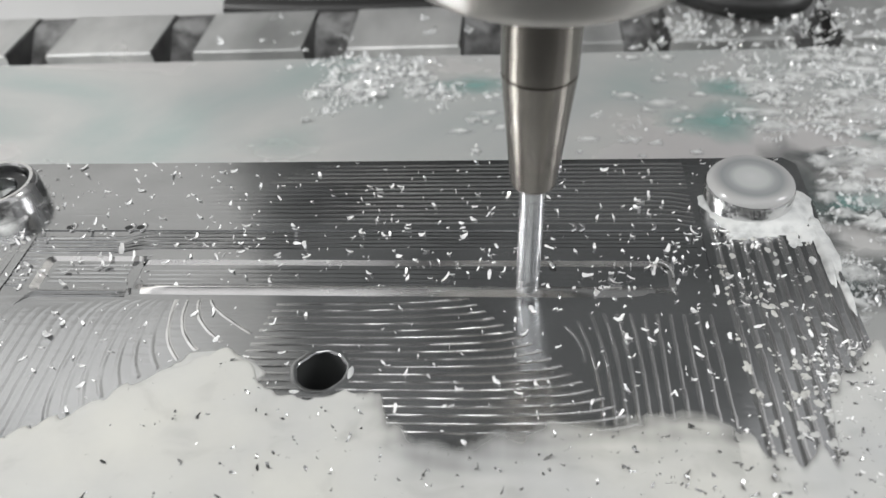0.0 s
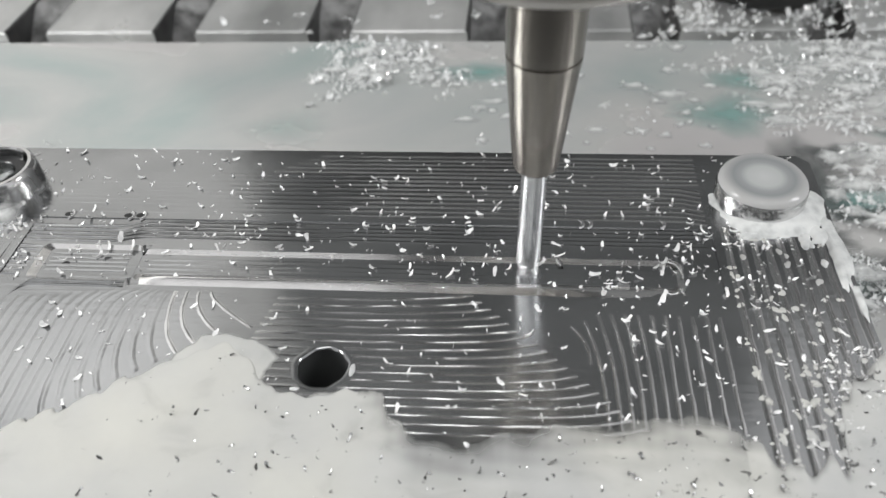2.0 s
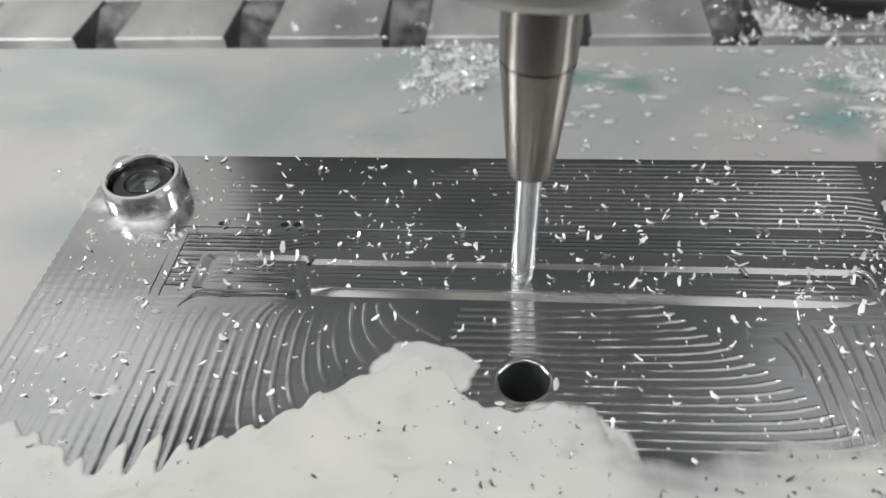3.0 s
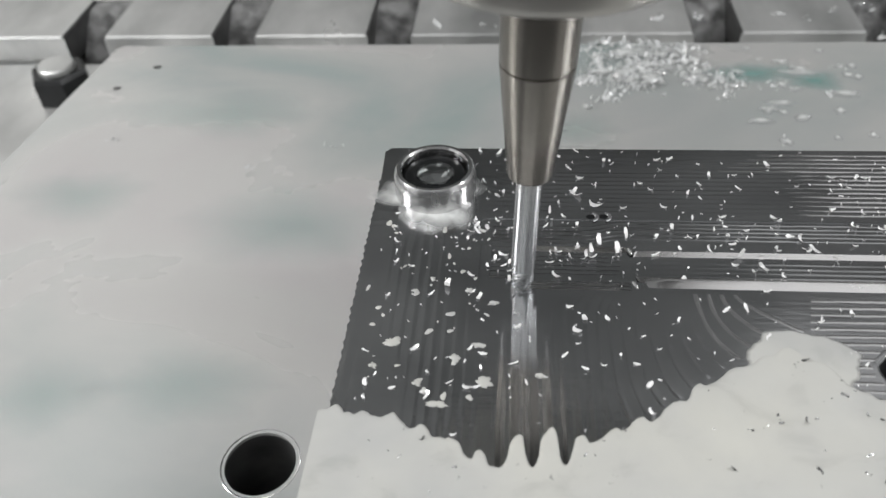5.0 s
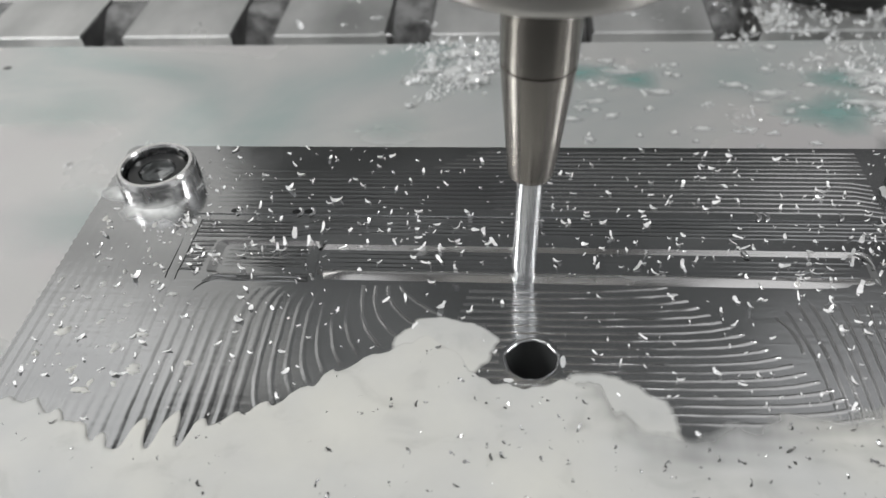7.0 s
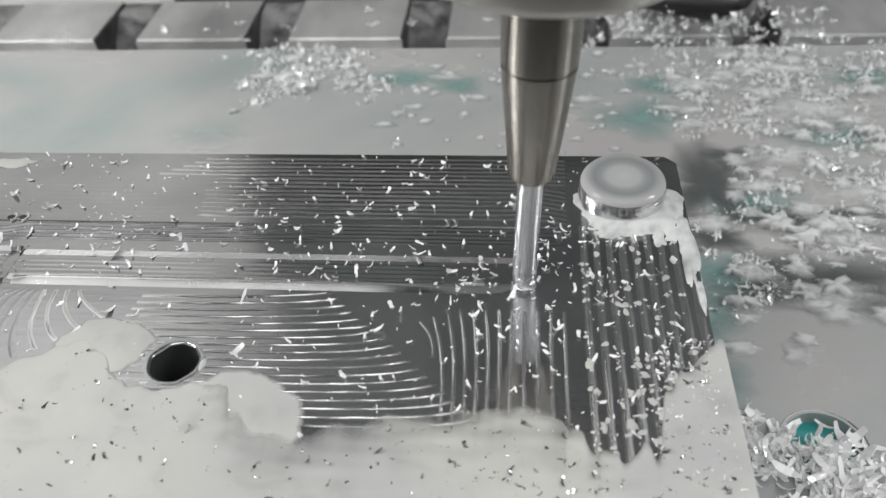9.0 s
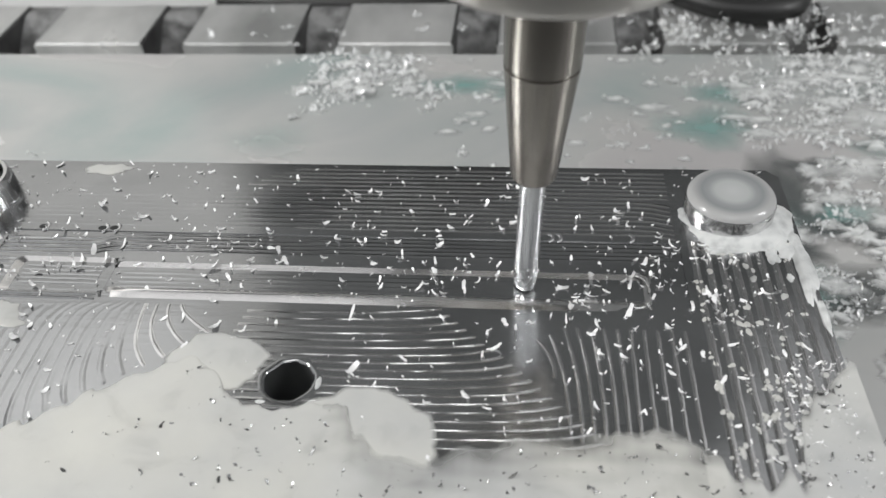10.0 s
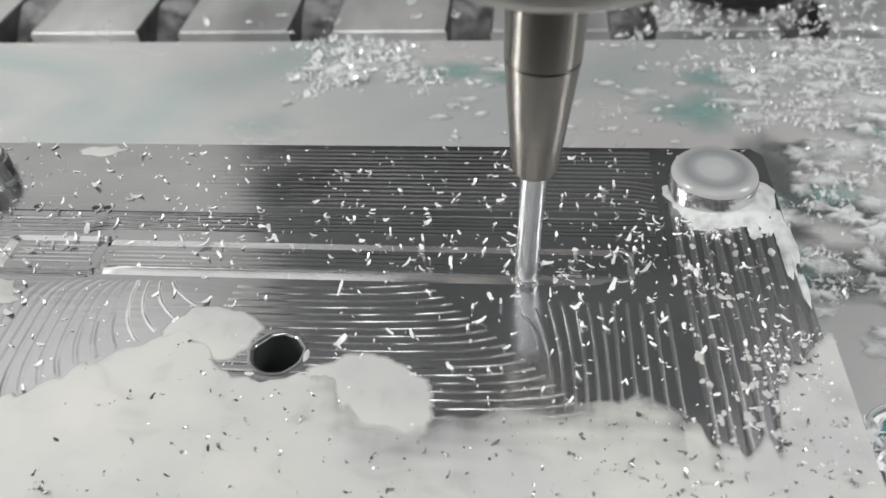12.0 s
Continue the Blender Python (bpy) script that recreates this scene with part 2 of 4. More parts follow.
def part(name, bm, mat, parent=None, label="", smooth=False):
    bmesh.ops.recalc_face_normals(bm, faces=bm.faces[:])
    me = bpy.data.meshes.new(name)
    bm.to_mesh(me)
    bm.free()
    me.materials.append(mat)
    if smooth:
        me.polygons.foreach_set("use_smooth", [True] * len(me.polygons))
        me.set_sharp_from_angle(angle=radians(28))
    ob = new(name, me)
    ob.parent = parent
    if label:
        ob["label"] = label
    return ob


def lathe(profile, segs=48, cx=0.0, cy=0.0):
    """A body of revolution round a vertical axis; profile of (radius, z) in mm, closed onto the axis where the radius is 0."""
    bm = bmesh.new()
    rings = []
    for r, z in profile:
        if r < 1e-6:
            rings.append([bm.verts.new((cx * MM, cy * MM, z * MM))])
        else:
            rings.append([bm.verts.new(((cx + r * math.cos(2 * math.pi * i / segs)) * MM, (cy + r * math.sin(2 * math.pi * i / segs)) * MM, z * MM)) for i in range(segs)])
    for a, b in zip(rings, rings[1:]):
        for i in range(segs):
            j = (i + 1) % segs
            va = [a[i], a[j]] if len(a) > 1 else [a[0]]
            vb = [b[j], b[i]] if len(b) > 1 else [b[0]]
            if len(va) + len(vb) > 2:
                bm.faces.new(va + vb)
    return bm


def box(x0, x1, y0, y1, z0, z1, bevel=0.0):
    bm = bmesh.new()
    bmesh.ops.create_cube(bm, size=1)
    for v in bm.verts:
        v.co = Vector((x0 + (v.co.x + 0.5) * (x1 - x0), y0 + (v.co.y + 0.5) * (y1 - y0), z0 + (v.co.z + 0.5) * (z1 - z0))) * MM
    if bevel:
        bmesh.ops.bevel(bm, geom=bm.edges[:], offset=bevel * MM, segments=2, affect="EDGES", profile=0.5)
    return bm


def circle(cx, cy, r, n=40):
    return [(cx + r * math.cos(2 * math.pi * i / n), cy + r * math.sin(2 * math.pi * i / n)) for i in range(n)]


def slab(outer, holes, z1, z0, skip_bottom=False):
    """A slab with openings through it: outer and holes are closed outlines, z1 its top and z0 its bottom."""
    bm = bmesh.new()
    for z in ((z1,) if skip_bottom else (z1, z0)):
        edges = []
        for loop in [outer] + holes:
            vs = [bm.verts.new((x * MM, y * MM, z * MM)) for x, y in loop]
            edges += [bm.edges.new((vs[i], vs[(i + 1) % len(vs)])) for i in range(len(vs))]
        bmesh.ops.triangle_fill(bm, use_beauty=True, use_dissolve=False, edges=edges)
    for loop in [outer] + holes:
        a = [bm.verts.new((x * MM, y * MM, z1 * MM)) for x, y in loop]
        b = [bm.verts.new((x * MM, y * MM, z0 * MM)) for x, y in loop]
        for i in range(len(loop)):
            j = (i + 1) % len(loop)
            bm.faces.new((a[i], a[j], b[j], b[i]))
    bmesh.ops.remove_doubles(bm, verts=bm.verts[:], dist=1e-7)
    return bm


def rounded_rect(x0, x1, y0, y1, r, n=8):
    pts = []
    for cx, cy, a in ((x1 - r, y1 - r, 0), (x0 + r, y1 - r, 90), (x0 + r, y0 + r, 180), (x1 - r, y0 + r, 270)):
        pts += [(cx + r * math.cos(radians(a + 90 * i / n)), cy + r * math.sin(radians(a + 90 * i / n))) for i in range(n + 1)]
    return pts


def thing(name, label, category, group="", kind="", rides=True):
    ob = tagged(new(name), label, category, group, kind)
    if rides:
        RIDERS.append(ob)
    return ob


def rides(ob):
    RIDERS.append(ob)
    return ob


# ---- the closed place: machine interior with unseen added walls, fixed to the room ----
def build_interior():
    base = part("floor", box(-900, 900, -900, 900, -330, -300), panel_mat)
    tagged(base, "grey sheet metal machine bed below the table", "floor", kind="structure")
    # out of view; its grey holds down what block and plate reflect
    back = part("wall_back", box(-900, 900, 900, 930, -300, 900), grey_enamel)
    tagged(back, "unseen grey back wall, toned for dim reflections in the block", "wall", kind="structure")
    # added out of view so that holder and shank reflect dark mid-width
    front = part("wall_front", box(-500, 500, -420, -390, -300, 380), enamel)
    tagged(front, "unseen dark panel behind the camera that darkens the holder's reflection", "wall", kind="structure")
    right = part("wall_side", box(900, 930, -300, 930, -300, 900), panel_mat)
    tagged(right, "light grey machine enclosure side wall", "wall", kind="structure")
    left = part("wall_left", box(-930, -902, -300, 930, -300, 900), panel_mat)
    tagged(left, "light grey machine enclosure side wall", "wall", kind="structure")
    # added out of view, ends cut so that brightness reflects at both sides
    top = part("ceiling", box(-520, 250, 200, 930, 900, 930), enamel)
    tagged(top, "unseen dark roof panel, cut to shape the block's reflections", "ceiling", kind="structure")


build_interior()


# ---- spindle with its tool holder and end mill ----
AX, AY = 0.55, 92.3


def build_spindle():
    s = thing("milling_spindle", "polished steel spindle with tapered tool holder and end mill", "spindle", rides=False)
    part("flange", lathe([(5.4, 52.25), (8, 52.45), (15.8, 52.85), (17.0, 53.35), (17.6, 54.45), (17.8, 66), (17, 67), (22, 70), (22, 92), (0, 92)], 96), flange_steel, s, "round polished steel flange", True)
    part("tool_holder", lathe([(0, 20.8), (2.6, 20.8), (3.15, 21.0), (3.35, 21.5), (4.15, 30), (4.98, 38.75), (4.75, 38.85), (4.75, 39.15), (5.03, 39.25), (5.13, 45.5), (5.22, 51.0), (5.5, 52.1), (6.4, 52.7), (0, 52.9)], 96), steel, s, "slim tapered steel tool holder with a thin groove", True)
    part("end_mill", lathe([(0, 2.6), (1.9, 2.6), (1.9, 21.5), (0, 21.5)], 48), carbide, s, "bright cylindrical cutter shank", True)
    # helical flutes of the cutting end
    bm = bmesh.new()
    n, turns, rows = 20, 0.35, 14
    ring = []
    for k in range(rows + 1):
        z = -1.0 + 3.7 * k / rows
        row = []
        for i in range(n):
            a = 2 * math.pi * i / n
            r = 1.88 * (0.80 + 0.20 * abs(math.cos(1.5 * a)))
            b = a + turns * 2 * math.pi * k / rows
            row.append(bm.verts.new((r * math.cos(b) * MM, r * math.sin(b) * MM, z * MM)))
        ring.append(row)
    for a, b in zip(ring, ring[1:]):
        for i in range(n):
            bm.faces.new((a[i], a[(i + 1) % n], b[(i + 1) % n], b[i]))
    bm.faces.new(ring[0])
    part("cutting_tip", bm, carbide, s, "spiral cutting flutes", False)
    # nose and housing are out of view; outline cut to shape the block's reflections
    part("nose", lathe([(0, 92), (40, 92), (44, 96), (44, 240), (0, 240)], 64), enamel, s, "unseen dark round spindle nose", True)
    part("housing", slab([(-112, 330), (108, 330), (108, 166), (20, 160), (-44, 130), (-112, 140)], [], 520, 96), head_enamel, s, "unseen dark spindle head housing, outlined for the block's dark reflection")
    s.matrix_basis = pose(AX * MM, AY * MM, 0, 0, SPINDLE_TILT, 0)
    return s


SPINDLE_TILT = 2.1
spindle = build_spindle()

# ---- the milled block (table frame: its back left corner is the origin) ----
LEN, FRONT = 160.0, -80.0
POCKET = (19.5, 140.0, -37.6, -20.6)   # shallow recess, x0 x1 y0 y1
SLOT = (44.6, 134.2, -35.6, -28.2)
LEAD = (26.2, 44.56, -35.8, -27.4)
HOLE = (80.4, -52.3, 3.8)


def build_block():
    w = thing("aluminium_block", "wet milled aluminium block with curved cutter marks", "workpiece")
    pocket = rounded_rect(*POCKET, 1.2, 4)
    slot = rounded_rect(*SLOT, 1.3, 8)
    lead = rounded_rect(*LEAD, 1.3, 8)
    hole = circle(*HOLE)
    outer = [(0, FRONT), (LEN, FRONT), (LEN, -2), (LEN - 2, 0), (1.2, 0), (0, -1.2)]
    for i in range(150):   # the cutter left a scalloped edge
        y = -10 - 0.44 * i
        outer.append((0.35 * abs(math.sin(y * math.pi / 1.78)) + 0.25 * noise.noise(Vector((y * 0.8, 2.0, 0))), y))
    part("body", slab(outer, [pocket, hole], 0, -38, True), alu, w)
    q, join = len(slot) // 4, (SLOT[0] + LEAD[1]) / 2
    both = slot[:q] + [(join, SLOT[3]), (join, LEAD[3])] + lead[q:3 * q] + [(join, LEAD[2]), (join, SLOT[2])] + slot[3 * q:]
    part("pocket_floor", slab(pocket, [both], -0.18, -0.9, True), alu, w, "finely ribbed recess floor")
    # slot and its first shallow cut: rounded bright flanks and the floors
    def groove(name, rect, r, deep, back, near, first, last, label):
        x0, x1, y0, y1 = rect
        n = len(rounded_rect(*rect, r, 8))
        rows = []
        for k in range(6):
            u = k / 5
            rows.append([(x, y, -0.18 - deep * u) for x, y in rounded_rect(x0 + first * u, x1 - last * u, y0 + near * u, y1 - back * u, r * (1 - 0.5 * u), 8)])
        faces = [(k * n + i, k * n + (i + 1) % n, (k + 1) * n + (i + 1) % n, (k + 1) * n + i) for k in range(5) for i in range(n) if abs(rows[0][i][0] - join) > 0.7 or abs(rows[0][(i + 1) % n][0] - join) > 0.7]
        mesh_ob(name + "_wall", sum(rows, []), faces, flank_mat, w, "bright rounded " + label + " wall", True)
        mesh_ob(name + "_floor", rows[-1], [tuple(range(n))], alu, w, "fresh " + label + " floor")

    groove("slot", SLOT, 1.3, 0.36, 1.0, 1.7, 0.0, 1.0, "slot")
    groove("lead", LEAD, 1.3, 0.34, 0.95, 0.5, 1.6, 0.0, "shallow first cut")
    mesh_ob("joint_floor", [(42.6, -36.2, -0.56), (46.4, -36.2, -0.56), (46.4, -27.0, -0.56), (42.6, -27.0, -0.56)], [(0, 1, 2, 3)], alu, w, "floor where the first cut meets the slot")
    # the burr that the cutter threw up along the slot's near side
    lip, steps = ((-36.75, -0.19), (-36.2, 0.02), (-35.6, 0.25), (-35.25, 0.35), (-35.0, 0.30), (-34.7, -0.05), (-34.3, -0.42)), 50
    verts = []
    for i in range(steps + 1):
        x = 46.2 + 84.5 * i / steps
        k = min(1, i / 2, (steps - i) / 12) * (1 + 0.12 * noise.noise(Vector((x * 0.3, 0, 5))))
        verts += [(x, y + 0.05 * noise.noise(Vector((x * 0.2, 1, 0))), -0.2 + (z + 0.2) * k if z > -0.2 else z) for y, z in lip]
    m = len(lip)
    mesh_ob("slot_lip", verts, [(m * i + c, m * i + m + c, m * i + m + c + 1, m * i + c + 1) for i in range(steps) for c in range(m - 1)], flank_mat, w, "bright burr along the slot", True)
    # dark wall and bottom disc paint the shade inside the bore
    part("bore", lathe([(3.78, -0.35), (3.72, -11)], 40, HOLE[0], HOLE[1]), bore_mat, w, "bore wall darkened to paint its shade", True)
    mesh_ob("hole_bottom", [(x, y, -10.8) for x, y in circle(HOLE[0], HOLE[1], 3.9)], [tuple(range(40))], iron_and_shade, w)
    verts = []
    for i in range(48):
        a = 2 * math.pi * i / 48
        rag = 0.30 * noise.noise(Vector((math.cos(a) * 2.3, math.sin(a) * 2.3, 6.0)))
        for r, z in ((3.55 + rag, -0.3), (3.72 + rag * 0.8, 0.0), (4.05 + rag * 0.5, 0.03 + 0.12 * abs(rag)), (4.5 + rag, 0.004)):
            verts.append((HOLE[0] + r * math.cos(a), HOLE[1] + r * math.sin(a), z))
    mesh_ob("hole_rim", verts, [(4 * i + k, 4 * ((i + 1) % 48) + k, 4 * ((i + 1) % 48) + k + 1, 4 * i + k + 1) for i in range(48) for k in range(3)], alu, w, "ragged burr round the hole", True)
    return w


block = build_block()


CREST = ((-0.5, -0.02), (-0.3, 0.03), (-0.12, 0.28), (-0.045, 0.75), (0.0, 1.0), (0.045, 0.75), (0.12, 0.28), (0.3, 0.03), (0.5, -0.02))


ROUND = ((-0.5, -0.02), (-0.36, 0.16), (-0.2, 0.62), (-0.08, 0.93), (0.0, 1.0), (0.08, 0.93), (0.2, 0.62), (0.36, 0.16), (0.5, -0.02))


def ridge(line, width=1.2, height=0.07, crest=CREST):
    """One cutter ridge: the cusp between two scalloped passes, along a row of (x, y, z)."""
    verts, faces = [], []
    for i, p in enumerate(line):
        a, b = line[max(i - 1, 0)], line[min(i + 1, len(line) - 1)]
        dx, dy = b[0] - a[0], b[1] - a[1]
        d = math.hypot(dx, dy) or 1
        w = width * (0.95 + 0.25 * noise.noise(Vector((p[0] * 0.4, p[1] * 0.4, line[0][0] * 1.7))))
        k = (0.8 + 0.75 * noise.noise(Vector((p[0] * 0.28, p[1] * 0.28, line[0][1] * 3.1)))) if 0 < i < len(line) - 1 else 0.05
        if len(p) > 3:
            k *= p[3]
        side = 0.06 * noise.noise(Vector((p[0] * 0.7, p[1] * 0.7, line[0][0])))
        for u, h in crest:
            o = u * w + side
            verts.append((p[0] - dy / d * o, p[1] + dx / d * o, p[2] + height * (h * k if h > 0 else -0.15)))
    n = len(CREST)
    for i in range(len(line) - 1):
        for c in range(n - 1):
            q = n * i + c
            faces.append((q, q + n, q + n + 1, q + 1))
    return mesh_ob("cutter_ridge", verts, faces, ridge_mat if crest is CREST else alu, block, "", True)


def clear_of_holes(line):
    """The stretches of a line that lie on metal."""
    runs, run = [], []
    for p in line:
        if math.hypot(p[0] - HOLE[0], p[1] - HOLE[1]) > HOLE[2] + 0.4 and p[0] < LEN - 0.4:
            run.append(p)
        else:
            runs.append(run)
            run = []
    return [r for r in runs + [run] if len(r) > 2]


def build_marks():
    rng = random.Random(4)
    lines = []   # points, height, width, profile

    def add(line, height, width=1.2, crest=CREST):
        lines.append((line, height, width, crest))

    # back strip: straight passes along x that flare beside the sleeve
    for k in range(15):
        y = -1.6 - 1.22 * k
        xs = (20.5 + 0.35 * abs(k - 10)) if k > 4 else 70 - 2 * k
        line = []
        for i in range(45):
            x = xs + (139.5 - xs) * (i / 44) ** 1.25
            flare = (0.35 - 0.09 * (k - 9)) * max(0, 1 - (x - xs) / 3) ** 2 if k > 4 else 0
            bow = -1.2 * max(0, (x - 134) / 6) ** 2 * (1 if k > 6 else 0)
            line.append((x, max(y + flare + bow, -20.2) + rng.uniform(-0.03, 0.03), 0, 0.75 if k > 4 else 0.55))
        if k > 4:
            add(line[:27], 0.022, 1.0, ROUND)
            add([(*p[:3], p[3] * min(1, 0.1 + 0.15 * i)) for i, p in enumerate(line[22:])], 0.12)
        else:
            add([(*p[:3], p[3] * min(1, 0.1 + 0.06 * i)) for i, p in enumerate(line)], 0.12)
    # pocket: fine ribs, with a jog where the passes shift
    for k in range(5):
        line = []
        for i in range(90):
            x = 20.4 + 118.4 * (i / 89) ** 1.3
            shift = 1.25 / (1 + math.exp(-(x - 40.6) * 1.1))
            line.append((x, -22.2 - 0.98 * k + shift - 0.3, -0.18, 1.0 if x < 70 else 0.6))
        add(line, 0.10, 0.86, ROUND)
    for k in range(8):     # short ribs before the first cut
        y = -27.9 - 0.98 * k
        add([(20.2 + (5.7 - 0.1 * k) * i / 8, y + rng.uniform(-0.03, 0.03), -0.18, 1.2) for i in range(9)], 0.07, 0.9, ROUND)
    for k in range(3):     # corner passes that sweep round the first cut
        r = 2.2 + 0.75 * k
        line = [(44.0 - 14.5 * i / 12, -36.2 - 0.55 * k, -0.18 if k < 2 else 0.0) for i in range(13)]
        line += [(29.0 - r * math.sin(a), -36.2 - 0.55 * k - r * (1 - math.cos(a)), 0.0) for a in (radians(12 * i) for i in range(1, 7))]
        add(line, 0.11, 0.7, ROUND)
    # slot floor
    for k in range(4):
        add([(46.5 + 85 * i / 20, -30.4 - 1.05 * k, -0.54) for i in range(21)], 0.03, 1.0, ROUND)
    for k in range(5):
        add([(28.6 + 14.0 * i / 20, -29.2 - 1.0 * k, -0.48) for i in range(21)], 0.03, 0.9, ROUND)
    # front field, middle: passes along x whose right ends turn up
    for k in range(18):
        y = -38.9 - 1.42 * k
        x0, x1 = 70.5 - 0.35 * k, 101.5 + 1.42 * k
        line = []
        for i in range(54):
            x = x0 + (x1 - x0) * (i / 53) ** 0.85
            u = max(0, (x - (x1 - 24)) / 24)
            tip = min(1, 0.1 + i / 16) * (0.75 + 0.5 * (i / 53) ** 2) + (0.7 if i in (50, 51, 52) else 0)
            line.append((x, y + 0.011 * (x - x0) + 0.9 * u ** 2 + (1.0 if k > 5 else 0.5) * u ** 7 + rng.uniform(-0.03, 0.03), 0, tip))
        add(line, 0.135, 1.1)
    # front field, right of the middle: passes along y that lean at their upper end
    for k in range(-1, 11):
        x = 118.4 + 2.0 * k
        y0, y1 = (-43.0, -50.0) if k < 0 else (-40.2 - 1.6 * max(0, 1 - k), -61.0)
        line = []
        for i in range(26):
            u = i / 25
            line.append((x + (2.6 - 0.42 * max(k, 0)) * (1 - (1 - u) ** 2.4) * (k < 6) + rng.uniform(-0.03, 0.03), y0 + (y1 - y0) * u, 0, 1.1 - 0.5 * u))
        add(line, 0.09, 1.05)
    # right margin, deep passes along y
    for k in range(9):
        x = 142.0 + 2.1 * k
        add([(x + rng.uniform(-0.05, 0.05), -(20 if k < 7 else 14) - 58 * i / 24, 0) for i in range(25)], 0.14, 1.9)
    # front field, left: passes that hook round towards the middle at their lower end
    for k in range(11):
        x, deep, hook = 59.4 - 1.95 * k, 7.2 + 1.85 * k, 2.2 + 6.4 * math.exp(-k / 2.2)
        p = min(1.4 + 0.6 * k, 7)
        lean = 3.4 * min(1, max(0, (k - 3) / 4))
        line = []
        for i in range(40):
            u = i / 39
            y = -38.0 - deep * u
            px = x + hook * u ** p + lean * math.exp(-deep * u / 1.7) + 0.5 * u * (k > 2)
            line.append((px + rng.uniform(-0.03, 0.03), y, 0, (0.35 + 0.9 * u) if k > 2 else 0.9))
        add(line, 0.05 if k < 4 else 0.045, 1.1 if k < 4 else 1.3, CREST if k < 4 else ROUND)
    for k in range(9):
        x = 38.2 - 1.85 * k
        add([(x + 0.9 * (i / 24) * (1 - k / 9) + (2.6 - 0.3 * k) * math.exp(-i / 1.6) + rng.uniform(-0.03, 0.03), -38.6 - 0.25 * k - 33 * i / 24, 0, 0.7 + 0.5 * i / 24) for i in range(25)], 0.034, 1.7, ROUND)
    # left margin: soft broad ripples
    for k in range(12):
        x = 1.2 + 1.78 * k
        add([(x + rng.uniform(-0.04, 0.04), -(22 if k > 2 else 10) - 54 * i / 24, 0) for i in range(25)], 0.028, 1.75, ROUND)
    # raised burrs: round the slot's end, at the jog and where the cutter dwelt
    add([(131.4 + 2.7 * math.sin(a), -31.2 + 2.9 * math.cos(a), -0.18) for a in (radians(5 + 13 * i) for i in range(9))], 0.28, 0.8)
    for x, y in ((44.1, -27.4), (44.3, -35.3), (114.6, -28.3), (115.4, -35.4), (133.4, -34.2)):
        add([(x + 0.12 * i, y - 0.33 * i, -0.18) for i in range(6)], 0.36, 0.95)
    for line, height, width, crest in lines:
        for run in clear_of_holes(line):
            ridge(run, width, height, crest)


build_marks()


def build_notches():
    for x, y in ((27.1, -19.8), (38.4, -19.9), (40.6, -19.8), (117.9, -19.8), (119.3, -19.8), (131.4, -19.5)):
        n = 14
        # a flat black disc paints the shaded hollow of each nick
        pit = [(x + 0.75 * math.cos(2 * math.pi * i / n), y + 0.6 * math.sin(2 * math.pi * i / n), 0.012) for i in range(n)]
        if x < 100:
            mesh_ob("nick_shade", pit, [tuple(range(n))], steel_and_shade, block, "flat black disc for a nick's shade")
        burr = []
        for i in range(9):
            a = radians(-70 + 140 * i / 8)
            for r, z in ((0.75, 0.0), (1.0, 0.22), (1.3, 0.0)):
                burr.append((x + r * math.cos(a) * 1.1, y + r * math.sin(a) * 1.1, z))
        mesh_ob("burr", burr, [(3 * i + k, 3 * i + k + 1, 3 * i + k + 4, 3 * i + k + 3) for i in range(8) for k in range(2)], alu_bright, block, "bright raised burr", True)


build_notches()


# ---- coolant on the block ----
def smooth_row(stops, x):
    for (a, ya), (b, yb) in zip(stops, stops[1:]):
        if a <= x <= b:
            u = (x - a) / (b - a)
            u = u * u * (3 - 2 * u)
            return ya + (yb - ya) * u
    return stops[-1][1]


POOL = [(-1.2, -62), (8, -62.5), (14, -65), (23, -69.2), (27, -66.8), (33, -66.6), (37, -64.8), (44, -61.6), (48, -59), (52, -55.8), (58, -52.3), (62, -49.6), (65, -48.6), (69, -50.6), (72, -55),
        (75, -57), (80, -57.6), (84, -56.2), (89.5, -56.2), (92, -61), (96, -64.2), (101, -65.4), (108, -62.8), (115, -61.2), (134.5, -58.9), (139, -62), (144, -66), (149.5, -64.2), (152, -55.5), (155, -50.5), (161.2, -45)]


